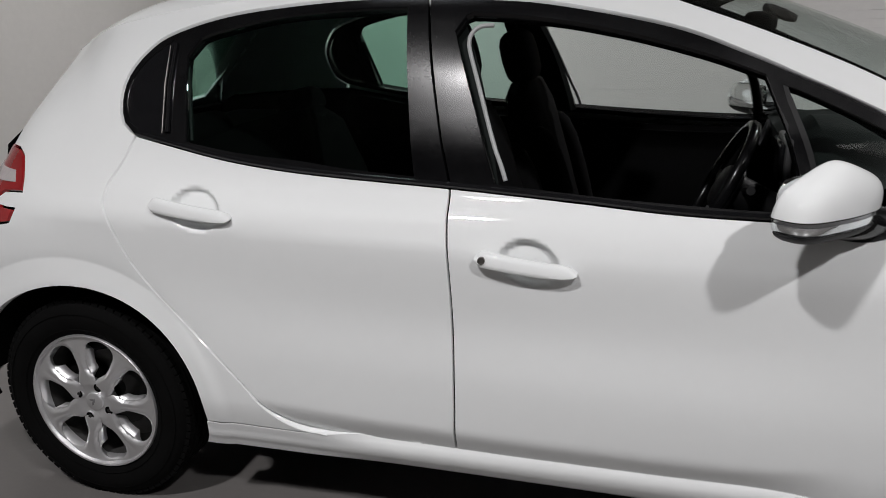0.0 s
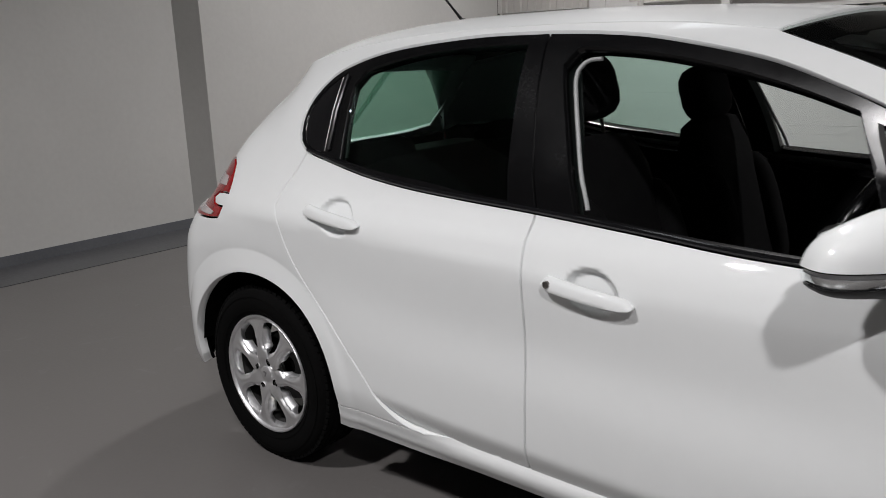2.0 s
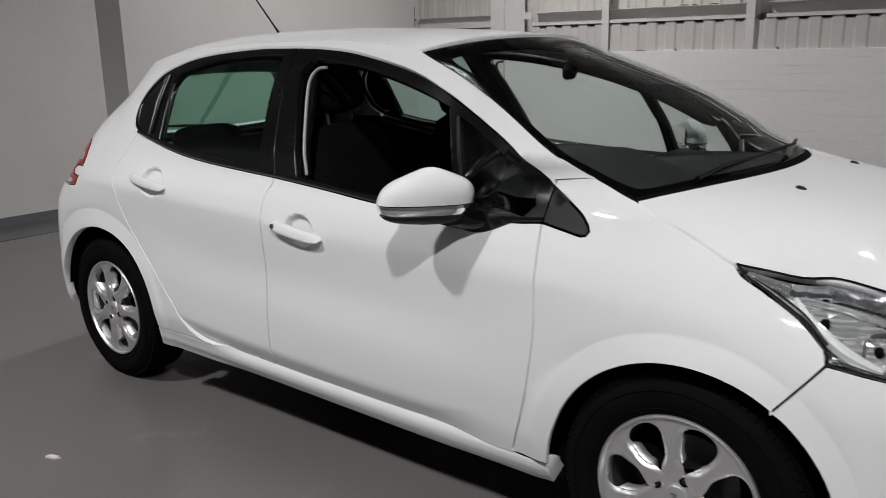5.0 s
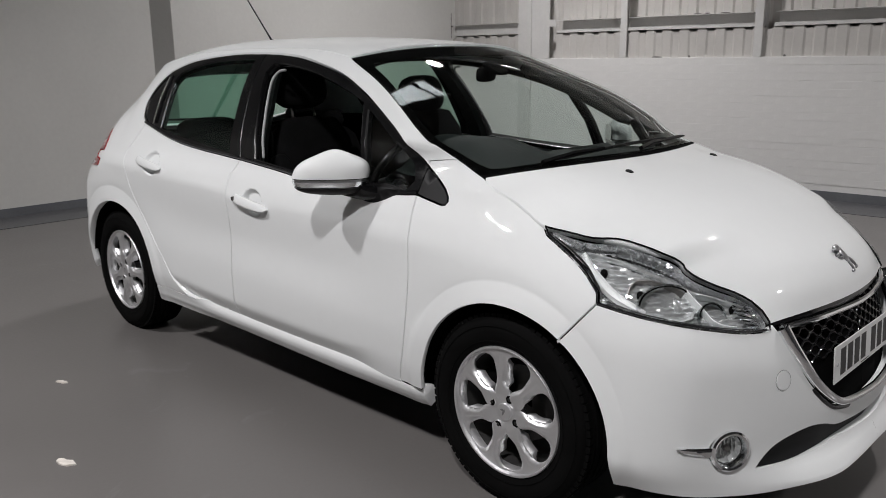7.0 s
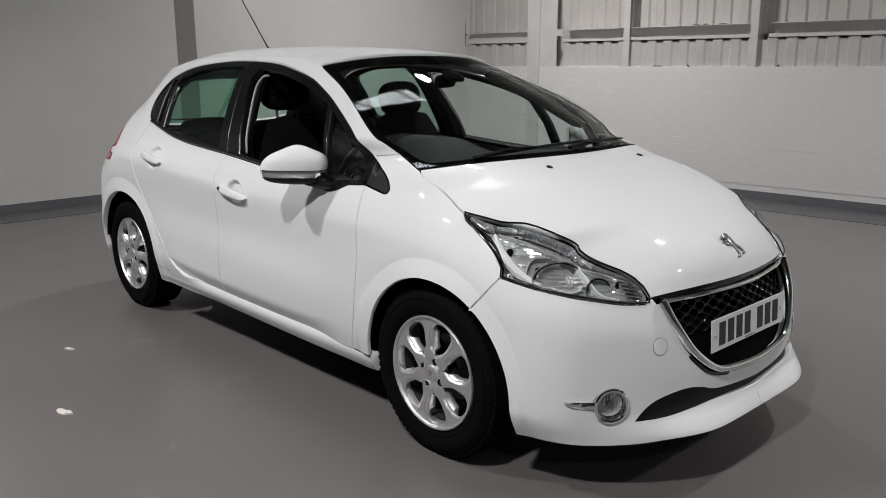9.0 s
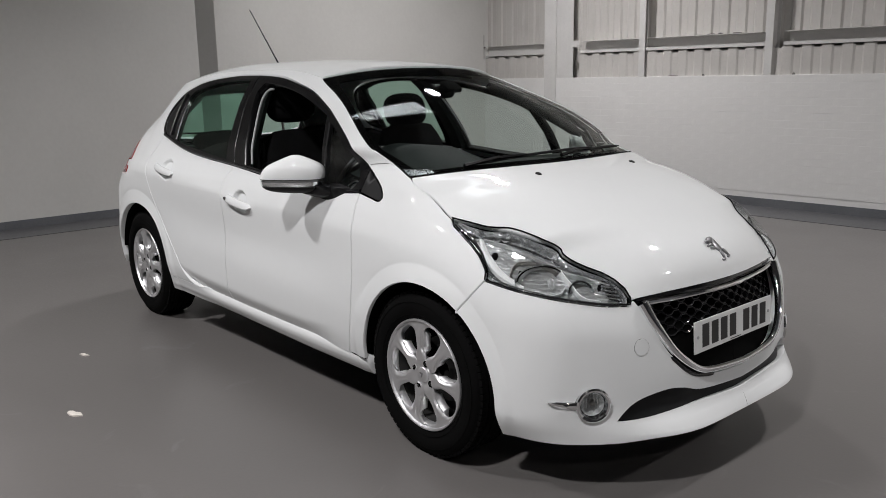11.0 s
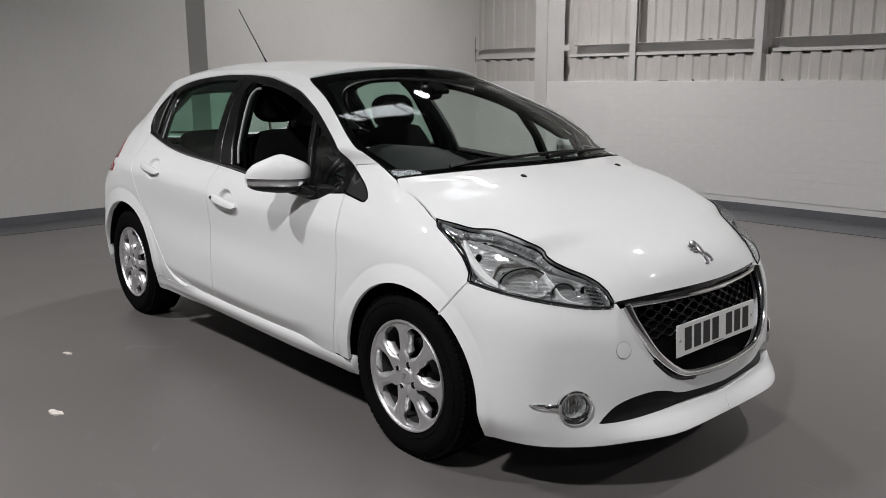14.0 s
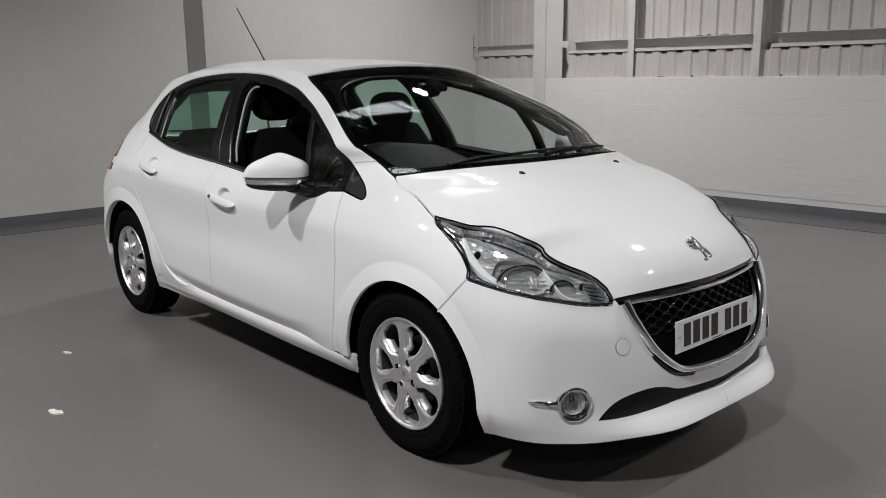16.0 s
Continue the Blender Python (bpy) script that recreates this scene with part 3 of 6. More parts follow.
# ---- bonnet, windscreen and roof: from the middle line out to an edge on the side ----
def crowned(edge, middle, power, length, half, swell=0.0):
    """A surface over (a, b): a along the car, b across; edge and middle are curves by a/length."""
    def surf(a, b):
        a, b = np.broadcast_arrays(np.atleast_1d(np.asarray(a, float)), np.atleast_1d(np.asarray(b, float)))
        s, q = a / length, b / half
        e, c = curve(edge, s), curve(middle, s)
        k = np.abs(q) ** power
        ke = np.abs(q) ** 2
        cx, cz = c[:, 0] * 1.0055, c[:, 1] - 0.0198
        lift = swell * np.abs(q) ** 2 * (1 - np.abs(q) ** 8) * np.sin(math.pi * np.clip(s, 0, 1)) ** 1.2
        return np.stack([cx + (e[:, 0] - cx) * ke, e[:, 1] * q, cz + (e[:, 2] - cz) * k + lift], 1)
    return surf


def edge_rows(points, step=0.03):
    r = np.array(run(points, step))
    p = side(r[:, 0], r[:, 1])
    d = np.concatenate([[0], np.cumsum(np.linalg.norm(np.diff(p, axis=0), axis=1))])
    return [(k, *q) for k, q in zip(d / d[-1], p)]


HOOD_RUN = edge_rows([(1.066, 1.013), (1.12, 0.986), (1.2, 0.952), (1.28, 0.922), (1.345, 0.899), (1.42, 0.8865), (1.49, 0.8765), (1.56, 0.8705), (1.647, 0.8595), (1.72, 0.8465), (1.80, 0.829), (1.89, 0.8025), (1.945, 0.783), (2.0, 0.765), (2.055, 0.750), (2.10, 0.728), (2.13, 0.702), (2.150, 0.672)])
HOOD_MID = [(0, 1.250, 1.048), (0.2, 1.42, 1.022), (0.4, 1.60, 0.974), (0.6, 1.76, 0.904), (0.75, 1.875, 0.842), (0.87, 1.955, 0.785), (0.95, 1.995, 0.734), (1.0, 2.010, 0.692)]
bonnet_surf = crowned(HOOD_RUN, HOOD_MID, 3.4, 1.2, 0.7, 0.017)
SCREEN_RUN = edge_rows(SCREEN_EDGE[::-1] + [(1.01, 1.031), (1.052, 1.0175)])
SCREEN_MID = [(0, 0.335, 1.438), (0.25, 0.56, 1.362), (0.5, 0.79, 1.272), (0.75, 1.025, 1.162), (1.0, 1.228, 1.058)]
screen_surf = crowned(SCREEN_RUN, SCREEN_MID, 2.5, 0.9, 0.65)
ROOF_RUN = edge_rows(RAIL)
ROOF_MID = [(0, 0.335, 1.440), (0.2, 0.0, 1.464), (0.4, -0.36, 1.474), (0.6, -0.75, 1.467), (0.8, -1.10, 1.438), (0.93, -1.33, 1.398), (1.0, -1.46, 1.365)]
roof_surf = crowned(ROOF_RUN, ROOF_MID, 3.2, 1.9, 0.58)
COWL_RUN = edge_rows([(1.046, 1.020), (1.056, 1.0165), (1.066, 1.013)], 0.005)
COWL_MID = [(0, 1.222, 1.056), (1.0, 1.252, 1.040)]
cowl_surf = crowned(COWL_RUN, COWL_MID, 2.2, 0.15, 0.68)


# ---- the car ----
car = new("car")
tagged(car, "clean white five-door hatchback with silver alloy wheels on grey floor", "car")

rect = lambda a0, a1, b0, b1, step=0.03: loop([(a0, b0), (a1, b0)], [(a1, b0), (a1, b1)], [(a1, b1), (a0, b1)], [(a0, b1), (a0, b0)], step=step)

# outer sheets of each side
FRONT_DOOR = loop(POST_LOW[::-1], BELT_FRONT, DOOR_NOSE, [(0.782, 0.278), (0.3, 0.287), (-0.208, 0.295)])
REAR_DOOR = loop(DOOR_TAIL, [(-0.55, 0.298), (-0.208, 0.295)], POST_LOW[::-1], BELT_REAR[::-1])
FENDER = loop(DOOR_NOSE, [(0.782, 0.284), (0.902, 0.284)], [(0.902, 0.284), (0.910, 0.34), (0.9225, 0.388), (0.938, 0.4295)], arc(FRONT_ARCH, ARCH_R, 160, 56.7), [(1.480, 0.609), (1.577, 0.725)], LAMP_TAIL, HOOD_GAP,
              SCREEN_FOOT, [(0.945, 1.058), (0.945, 1.0615)], [(0.945, 1.0615), (0.846, 1.0515)], [(0.846, 1.0515), (0.846, 1.032)], SAIL)
LAMP_C = [(-1.72, 1.005), (-1.56, 1.008), (-1.462, 1.010), (-1.428, 0.992), (-1.405, 0.94), (-1.397, 0.906)]
LAMP_C2 = [(-1.397, 0.906), (-1.455, 0.902), (-1.485, 0.884), (-1.465, 0.864), (-1.412, 0.861)]
LAMP_C3 = [(-1.412, 0.861), (-1.426, 0.825), (-1.56, 0.812), (-1.72, 0.81)]
SIDE_FRAME = loop([(-0.55, 0.298), (-0.894, 0.298)], arc(REAR_ARCH, REAR_R, -1, 184, 22), [(-1.601, 0.280), (-1.612, 0.240)], [(-1.612, 0.240), (-1.72, 0.225)],
                  [(-1.72, 0.225), (-1.72, 0.81)], LAMP_C3[::-1], LAMP_C2[::-1], LAMP_C[::-1], [(-1.72, 1.005), (-1.68, 1.12), (-1.60, 1.245)], RAIL[::-1], SCREEN_EDGE[::-1],
                  [(0.945, 1.058), (0.846, 1.047)], [(0.846, 1.047), (0.846, 1.032)], TOP_FRONT[::-1], TOP_REAR[::-1], DOOR_TAIL)
SILL = loop([(-0.915, 0.216), (0.0, 0.219), (0.899, 0.201)], [(0.899, 0.201), (0.9005, 0.296)], [(0.9005, 0.296), (0.782, 0.296), (0.3, 0.302), (-0.208, 0.308), (-0.45, 0.308), (-0.54, 0.3015), (-0.60, 0.2975), (-0.895, 0.2965)],
            [(-0.895, 0.2965), (-0.900, 0.25), (-0.915, 0.216)])
TAIL_LAMP = loop(LAMP_C, LAMP_C2, LAMP_C3, [(-1.72, 0.81), (-1.72, 1.005)])
BUMPER = loop([(1.644, 0.305), (1.656, 0.202)], [(1.656, 0.202), (1.85, 0.206), (2.05, 0.215), (2.2, 0.232), (2.4, 0.236), (2.64, 0.238)], [(2.64, 0.238), (2.64, 0.312)], INTAKE_LOW, INTAKE_TOP, [(2.64, 0.338), (2.64, 0.392)],
              GRILLE_EDGE, [(2.150, 0.672), (2.133, 0.655)], LAMP_LOW, [(1.577, 0.725), (1.480, 0.609)], arc(FRONT_ARCH, ARCH_R, 56.7, 0))
FOG_U, FOG_Z, FOG_R = 1.990, 0.350, 0.050
FOG_HOLE = np.array([(FOG_U + FOG_R * 1.12 * math.cos(q), FOG_Z + FOG_R * math.sin(q)) for q in np.linspace(0, 2 * math.pi, 28, endpoint=False)])
QUARTER_GLASS = loop([(-1.052, 1.283), (-1.102, 1.245), (-1.135, 1.195), (-1.138, 1.145), (-1.118, 1.095), (-1.085, 1.074), (-1.025, 1.066)], [(-1.025, 1.066), (-1.052, 1.283)])
REAR_GLASS = loop([(-0.985, 1.255), (-0.965, 1.285), (-0.93, 1.305), (-0.74, 1.348), (-0.53, 1.364), (-0.415, 1.366)], [(-0.415, 1.366), (-0.342, 0.992)], [(-0.342, 0.992), (-0.5, 1.002), (-0.62, 1.016), (-0.8, 1.031), (-0.945, 1.052)], [(-0.945, 1.052), (-0.985, 1.255)])
FRONT_OPEN = loop([(-0.268, 1.315), (-0.25, 1.346), (-0.21, 1.350), (-0.044, 1.334), (0.133, 1.303), (0.302, 1.259), (0.430, 1.215)], [(0.430, 1.215), (0.497, 1.06), (0.523, 0.952)],
                  [(0.523, 0.952), (0.375, 0.955), (0.133, 0.965), (-0.135, 0.982)], [(-0.135, 0.982), (-0.19, 1.13), (-0.268, 1.315)])
LIGHT_GLASS = loop([(0.478, 1.192), (0.60, 1.140), (0.70, 1.090), (0.78, 1.030)], [(0.78, 1.030), (0.800, 0.985), (0.775, 0.958), (0.565, 0.952)], [(0.565, 0.952), (0.535, 1.06), (0.478, 1.192)])
REAR_FRAME = loop(TOP_REAR, POST, BELT_REAR[::-1])
FRONT_FRAME = loop(TOP_FRONT, [(0.846, 1.032), (0.840, 0.943)], BELT_FRONT[::-1], POST[::-1])
SAIL_TRIM = loop(SAIL, [(0.840, 0.943), (0.846, 1.032)])
HANDLES = [(-0.042, 0.815), (-0.888, 0.891)]
dense_front = [(HANDLES[0][0], HANDLES[0][1], 0.12, 0.06), (0.27, 0.340, 0.49, 0.060)]
dense_rear = [(HANDLES[1][0], HANDLES[1][1], 0.12, 0.06), (-0.50, 0.340, 0.30, 0.060)]
CREASE = ([-0.80, -0.76, -0.4, -0.05, 0.3, 0.5, 0.62, 0.74], [0.394, 0.387, 0.366, 0.354, 0.350, 0.354, 0.372, 0.405])


def door_side(u, z):
    """The doors' outer sheet: the side, folded inwards below a crease along its foot."""
    u, z = np.broadcast_arrays(np.atleast_1d(np.asarray(u, float)), np.atleast_1d(np.asarray(z, float)))
    below = np.interp(u, *CREASE) - z
    fold = 0.24 * 0.5 * (below + np.sqrt(below ** 2 + 0.010 ** 2)) * smooth(0.74, 0.45, u) * smooth(0.12, 0.06, below - 0.04)
    return side(u, z) - side_normal(u, z) * np.clip(fold, 0, 0.024)[:, None]


def sill_side(u, z):
    out = np.interp(z, [0.205, 0.225, 0.25, 0.268, 0.281, 0.29, 0.312], [-0.010, -0.002, 0.002, 0.002, -0.002, -0.009, -0.026])
    out = np.atleast_1d(np.where(out < 0, out * smooth(-0.62, -0.36, np.asarray(u, float)), out)) - 0.010 * smooth(0.83, 0.885, np.asarray(u, float))
    return side(u, z) + side_normal(u, z) * out[:, None]


def inner(u, z):
    return side(u, z) - side_normal(u, z) * 0.045


def door_handle(parent, hu, hz, keyed):
    """A pull handle: a bowed bar over a dished recess, with a plug at its rear end."""
    rows = []
    for i in range(29):
        f = i / 28
        u = hu - 0.116 + 0.232 * f
        z = hz + 0.0085 - 0.024 * f
        swell = (1 - (1 - min(1.0, f / 0.10)) ** 3) * (max(0.0, 1 - max(0.0, (f - 0.72) / 0.28) ** 2.6)) ** 0.5
        hgt = 0.0185 * max(0.12, swell) * (1.0 - 0.14 * f)
        out = 0.006 + 0.020 * math.sin(math.pi * (0.10 + 0.82 * f)) ** 0.6
        c = side(u, z, False)[0] + np.array((0.0, -1.0, 0.0)) * (out - 0.010)
        ring = []
        for q in np.linspace(0, 2 * math.pi, 18, endpoint=False):
            cq, sq = math.cos(q), math.sin(q)
            k = (abs(cq) ** 3.2 + abs(sq) ** 3.2) ** (-1 / 3.2)
            ring.append(tuple(c + np.array((0, -0.011 * cq * k + 0.005 * sq * k, hgt * sq * k))))
        rows.append(ring)
    bm = grid_mesh(rows, close_v=True, caps=True)
    if parent["left"]:
        flip_y(bm)
    ob = part("door_handle", bm, PAINT, parent, "white pull handle over a dished recess")
    if keyed and not parent["left"]:
        p, n = side(hu - 0.098, hz + 0.0065, False)[0], np.array((0.0, -1.0, 0.0))
        lock = lathe([(0.0001, 0.0005), (0.006, 0.0005), (0.0065, 0.003), (0.0085, 0.003), (0.0088, -0.004)], 20, "Z")
        lock.transform(Matrix.Translation(Vector(p) + Vector(n) * 0.0215) @ Vector(n).to_track_quat("Z", "X").to_matrix().to_4x4())
        part("lock", lock, DULL_METAL, ob, "small round key lock")
    return ob


def build_side(left):
    L = dict(left=left)
    fd = panel("front_door", FRONT_DOOR, PAINT, car, surf=door_side, rings=[(AXLE, HUB)], dense=dense_front, label="white front door with its window wound down" if not left else "", **L)
    rd = panel("rear_door", REAR_DOOR, PAINT, car, surf=door_side, rings=[(-AXLE, HUB)], dense=dense_rear, **L)
    fd["left"], rd["left"] = left, left
    door_handle(fd, *HANDLES[0], True)
    door_handle(rd, *HANDLES[1], False)
    panel("front_wing", FENDER, PAINT, car, step=0.02, rings=[(AXLE, HUB)], **L)
    panel("side_frame", SIDE_FRAME, PAINT, car, depth=0.03, step=0.02, rings=[(-AXLE, HUB)], **L)
    panel("sill", SILL, PAINT, car, surf=sill_side, depth=0.06, step=0.012, gap=0.0005, **L)
    # black tube in place of the shade in the gap above the sill
    e = on_side([(0.66, 0.2805), (0.782, 0.2795), (0.895, 0.2825)], -0.0055)
    bm = tube([tuple(v) for v in e], 0.0026, 8)
    part("sill_seal", flip_y(bm) if left else bm, BLACK_PLASTIC, car, "thin black line for the dark gap above the sill")
    lamp = panel("tail_lamp", TAIL_LAMP, RED_LENS, car, sink=-0.003, label="red wraparound tail lamp with a pale middle", **L)
    pale = loop([(-1.70, 0.962), (-1.53, 0.960), (-1.436, 0.955)], [(-1.436, 0.955), (-1.424, 0.926)], [(-1.424, 0.926), (-1.53, 0.925), (-1.70, 0.925)], [(-1.70, 0.925), (-1.70, 0.962)])
    panel("pale_lens", pale, SMOKE_LENS, lamp, sink=-0.0055, depth=0.004, gap=0, **L)
    low = loop([(-1.70, 0.846), (-1.50, 0.844), (-1.452, 0.838)], [(-1.452, 0.838), (-1.462, 0.829), (-1.52, 0.825), (-1.70, 0.824)], [(-1.70, 0.824), (-1.70, 0.846)])
    panel("pale_lens", low, SMOKE_LENS, lamp, sink=-0.0055, depth=0.004, gap=0, step=0.015, **L)
    # black surrounds of the side windows
    panel("window_frame", REAR_FRAME, BLACK_TRIM, rd, [shrink(QUARTER_GLASS, -0.004), shrink(REAR_GLASS, -0.004)], sink=0.003, depth=0.03, label="satin black window surround", **L)
    holes = [shrink(FRONT_OPEN, -0.004), shrink(LIGHT_GLASS, -0.004)]
    panel("window_frame", FRONT_FRAME, BLACK_TRIM, fd, holes, sink=0.003, depth=0.035, label="satin black window surround", **L)
    panel("sail_trim", SAIL_TRIM, BLACK_PLASTIC, car, depth=0.01, label="black plastic corner trim", **L)
    panel("fixed_glass", QUARTER_GLASS, BLACK_GLOSS, rd, sink=0.006, depth=0.004, gap=-0.006, solid=True, label="opaque black corner glass", **L)
    panel("window_glass", REAR_GLASS, TINT, rd, sink=0.012, depth=0.004, gap=-0.006, solid=True, label="green tinted window glass", **L).visible_shadow = False
    panel("fixed_glass", LIGHT_GLASS, GLASS, fd, sink=0.012, depth=0.004, gap=-0.006, solid=True, **L).visible_shadow = False
    if left:
        panel("window_glass", FRONT_OPEN, GLASS, fd, sink=0.012, depth=0.004, gap=-0.006, solid=True, **L).visible_shadow = False
    # door cards and inner pillars
    card_f = loop([(-0.20, 0.32), (0.80, 0.32)], [(0.80, 0.32), (0.83, 0.93)], [(0.83, 0.93), (0.3, 0.925), (-0.23, 0.955)], [(-0.23, 0.955), (-0.20, 0.32)])
    card_r = loop([(-0.70, 0.36), (-0.22, 0.32)], [(-0.22, 0.32), (-0.25, 0.955)], [(-0.25, 0.955), (-0.66, 0.978), (-1.08, 1.045)], [(-1.08, 1.045), (-1.10, 0.85), (-0.70, 0.36)])
    panel("door_card", card_f, BLACK_PLASTIC, fd, surf=inner, depth=0.03, solid=True, step=0.05, label="black moulded inner door lining", **L)
    panel("door_card", card_r, BLACK_PLASTIC, rd, surf=inner, depth=0.03, solid=True, step=0.05, **L)
    # inner posts
    pts = [(-0.33, 1.385), (-0.25, 1.2), (-0.19, 0.97)]
    a = np.array(run(pts, 0.05))
    q = inner(a[:, 0], a[:, 1])
    rows = [[(c[0] - 0.055, c[1] + 0.0, c[2]), (c[0] + 0.055, c[1], c[2]), (c[0] + 0.04, c[1] + 0.03, c[2]), (c[0] - 0.04, c[1] + 0.03, c[2])] for c in q]
    bm = grid_mesh(rows, close_v=True, caps=True)
    part("post_lining", flip_y(bm) if left else bm, DASH, car, "dark centre post lining")
    edge = np.array(run([(-0.118, 0.985), (-0.165, 1.10), (-0.213, 1.22), (-0.243, 1.295), (-0.241, 1.324), (-0.222, 1.340), (-0.19, 1.343)], 0.012))
    q = side(edge[:, 0], edge[:, 1]) - side_normal(edge[:, 0], edge[:, 1]) * 0.03
    bm = tube([tuple(v) for v in q], 0.0055, 8)
    part("window_seal", flip_y(bm) if left else bm, PALE_SEAL, fd, "pale grey glass run channel")
    # chrome-like bar between the fixed and the sliding rear glass
    e = on_side([(-1.033, 1.284), (-1.022, 1.18), (-1.005, 1.066)], 0.0)
    bm = tube([tuple(v) for v in e], [0.006, 0.007, 0.007], 8)
    part("glazing_bar", flip_y(bm) if left else bm, BLACK_GLOSS, rd)
    # thin metal tube standing in for the highlight along the glazing bar
    e = on_side([(-1.046, 1.276), (-1.034, 1.18), (-1.017, 1.062)], 0.005)
    bm = tube([tuple(v) for v in e], [0.0016, 0.003, 0.002], 8)
    part("bar_edge", flip_y(bm) if left else bm, DULL_METAL, rd, "thin metal line as the glazing bar's highlight")
    e = on_side([(-0.990, 1.232), (-0.971, 1.17), (-0.941, 1.052)], -0.02)
    bm = tube([tuple(v) for v in e], 0.0055, 8)
    part("glass_run", flip_y(bm) if left else bm, DASH, rd, "grey glass run inside the frame")
    # waist strips
    for pts, door in ((BELT_REAR, rd), (BELT_FRONT, fd)):
        b = np.array(run(pts, 0.03))
        q = side(b[:, 0], b[:, 1] + 0.006) + side_normal(b[:, 0], b[:, 1]) * 0.001
        bm = tube([tuple(v) for v in q], 0.007, 8)
        part("waist_strip", flip_y(bm) if left else bm, BLACK_GLOSS, door, "glossy black waist strip")
    for (c, o, mat) in ((((0.432, 1.215), (0.50, 1.06), (0.528, 0.952)), 0.002, BLACK_PLASTIC), ):
        b = np.array(run(c, 0.03))
        b[:, 0] += 0.022
        q = on_side(b, o - 0.006)
        bm = grid_mesh([[(p[0] - 0.018, p[1], p[2]), (p[0] + 0.018, p[1], p[2]), (p[0] + 0.014, p[1] + 0.02, p[2]), (p[0] - 0.014, p[1] + 0.02, p[2])] for p in q], close_v=True, caps=True)
        part("quarterlight_bar", flip_y(bm) if left else bm, mat, fd, "black upright bar of the quarterlight")


for is_left in (False, True):
    build_side(is_left)

# near-black shell added inside the sides, so that the panel gaps read dark
SHELL = loop([(-0.88, 0.245), (0.882, 0.235)], [(0.882, 0.235), (0.886, 0.30)], arc(FRONT_ARCH, 0.380, 165, 0, 18), [(1.658, 0.305), (1.68, 0.21)],
             [(1.68, 0.21), (2.05, 0.21), (2.3, 0.215), (2.64, 0.22)], [(2.64, 0.22), (2.64, 0.60)], [(2.64, 0.60), (2.2, 0.60), (2.1, 0.63)], [(2.1, 0.63), (1.6, 0.69), (1.36, 0.86)],
             [(1.36, 0.86), (1.07, 0.985), (0.90, 1.02)], [(0.90, 1.02), (0.83, 0.935)], [(0.83, 0.935), (0.29, 0.92), (-0.24, 0.952), (-0.66, 0.975), (-1.08, 1.045)], [(-1.08, 1.045), (-1.5, 1.03), (-2.5, 0.985)],
             [(-2.5, 0.985), (-2.5, 0.23)], [(-2.5, 0.23), (-1.63, 0.23)], arc(REAR_ARCH, 0.378, 186, 0, 18), [(-0.862, 0.305), (-0.88, 0.245)])
for is_left in (False, True):
    panel("inner_shell", SHELL, DARK_CAVITY, car, sink=0.035, depth=0.01, step=0.06, left=is_left, label="near-black sheet that darkens the panel gaps")

# bonnet, roof, windscreen
panel("bonnet", rect(0, 1.2, -0.7, 0.7), PAINT, car, surf=bonnet_surf, depth=0.02, up=(0, 0, 1), step=0.035, gap=0.0015, label="white bonnet")
panel("roof", rect(0, 1.9, -0.58, 0.58), PAINT, car, surf=roof_surf, depth=0.03, up=(0, 0, 1), step=0.04, gap=0.001)
panel("windscreen", rect(0.0, 0.9, -0.65, 0.65), GLASS, car, surf=screen_surf, depth=0.005, solid=True, up=(1, 0, 1), step=0.04, gap=0.004, label="clear curved windscreen").visible_shadow = False
frit_hole = loop([(0.115, 0.0), (0.10, 0.3), (0.085, 0.55), (0.10, 0.59), (0.14, 0.60)], [(0.14, 0.60), (0.5, 0.618), (0.82, 0.61), (0.862, 0.56)], [(0.862, 0.56), (0.878, 0.0), (0.862, -0.56)],
                 [(0.862, -0.56), (0.82, -0.61), (0.5, -0.618), (0.14, -0.60)], [(0.14, -0.60), (0.10, -0.59), (0.085, -0.55), (0.10, -0.3), (0.115, 0.0)])
panel("windscreen_border", rect(0.0, 0.9, -0.65, 0.65), FRIT, car, [frit_hole], surf=screen_surf, sink=0.008, depth=0.004, up=(1, 0, 1), step=0.05, gap=0.002, label="black border band of the windscreen")
panel("cowl", rect(0.0, 0.15, -0.68, 0.68), DARK_CAVITY, car, surf=cowl_surf, sink=0.003, depth=0.03, up=(0, 0, 1), step=0.03, gap=0.0, label="black plastic scuttle below the windscreen")
panel("headlining", rect(0.08, 1.75, -0.52, 0.52), LINING, car, surf=roof_surf, sink=0.035, depth=0.01, up=(0, 0, 1), step=0.08)

# dark lining inside the windscreen posts
for is_left in (False, True):
    b = np.array(run([(0.77, 1.118), (0.63, 1.190), (0.43, 1.300), (0.26, 1.372)], 0.04))
    q = side(b[:, 0], b[:, 1]) - side_normal(b[:, 0], b[:, 1]) * 0.052 + np.array((-0.02, 0.0, -0.012))
    bm = tube([tuple(v) for v in q], [0.012] + [0.026] * (len(q) - 2) + [0.02], 10)
    part("post_lining", flip_y(bm) if is_left else bm, DASH, car, "dark windscreen post lining")

# inner trim of the windscreen posts
POST_TRIM = loop(SCREEN_EDGE, [(0.228, 1.383), (0.23, 1.322)], [(0.23, 1.322), (0.50, 1.224), (0.70, 1.134), (0.846, 1.036)], [(0.846, 1.036), (0.945, 1.058)])
for is_left in (False, True):
    panel("post_trim", POST_TRIM, DASH, car, sink=0.020, depth=0.004, gap=0.0, solid=True, left=is_left, label="dark trim inside the windscreen post")

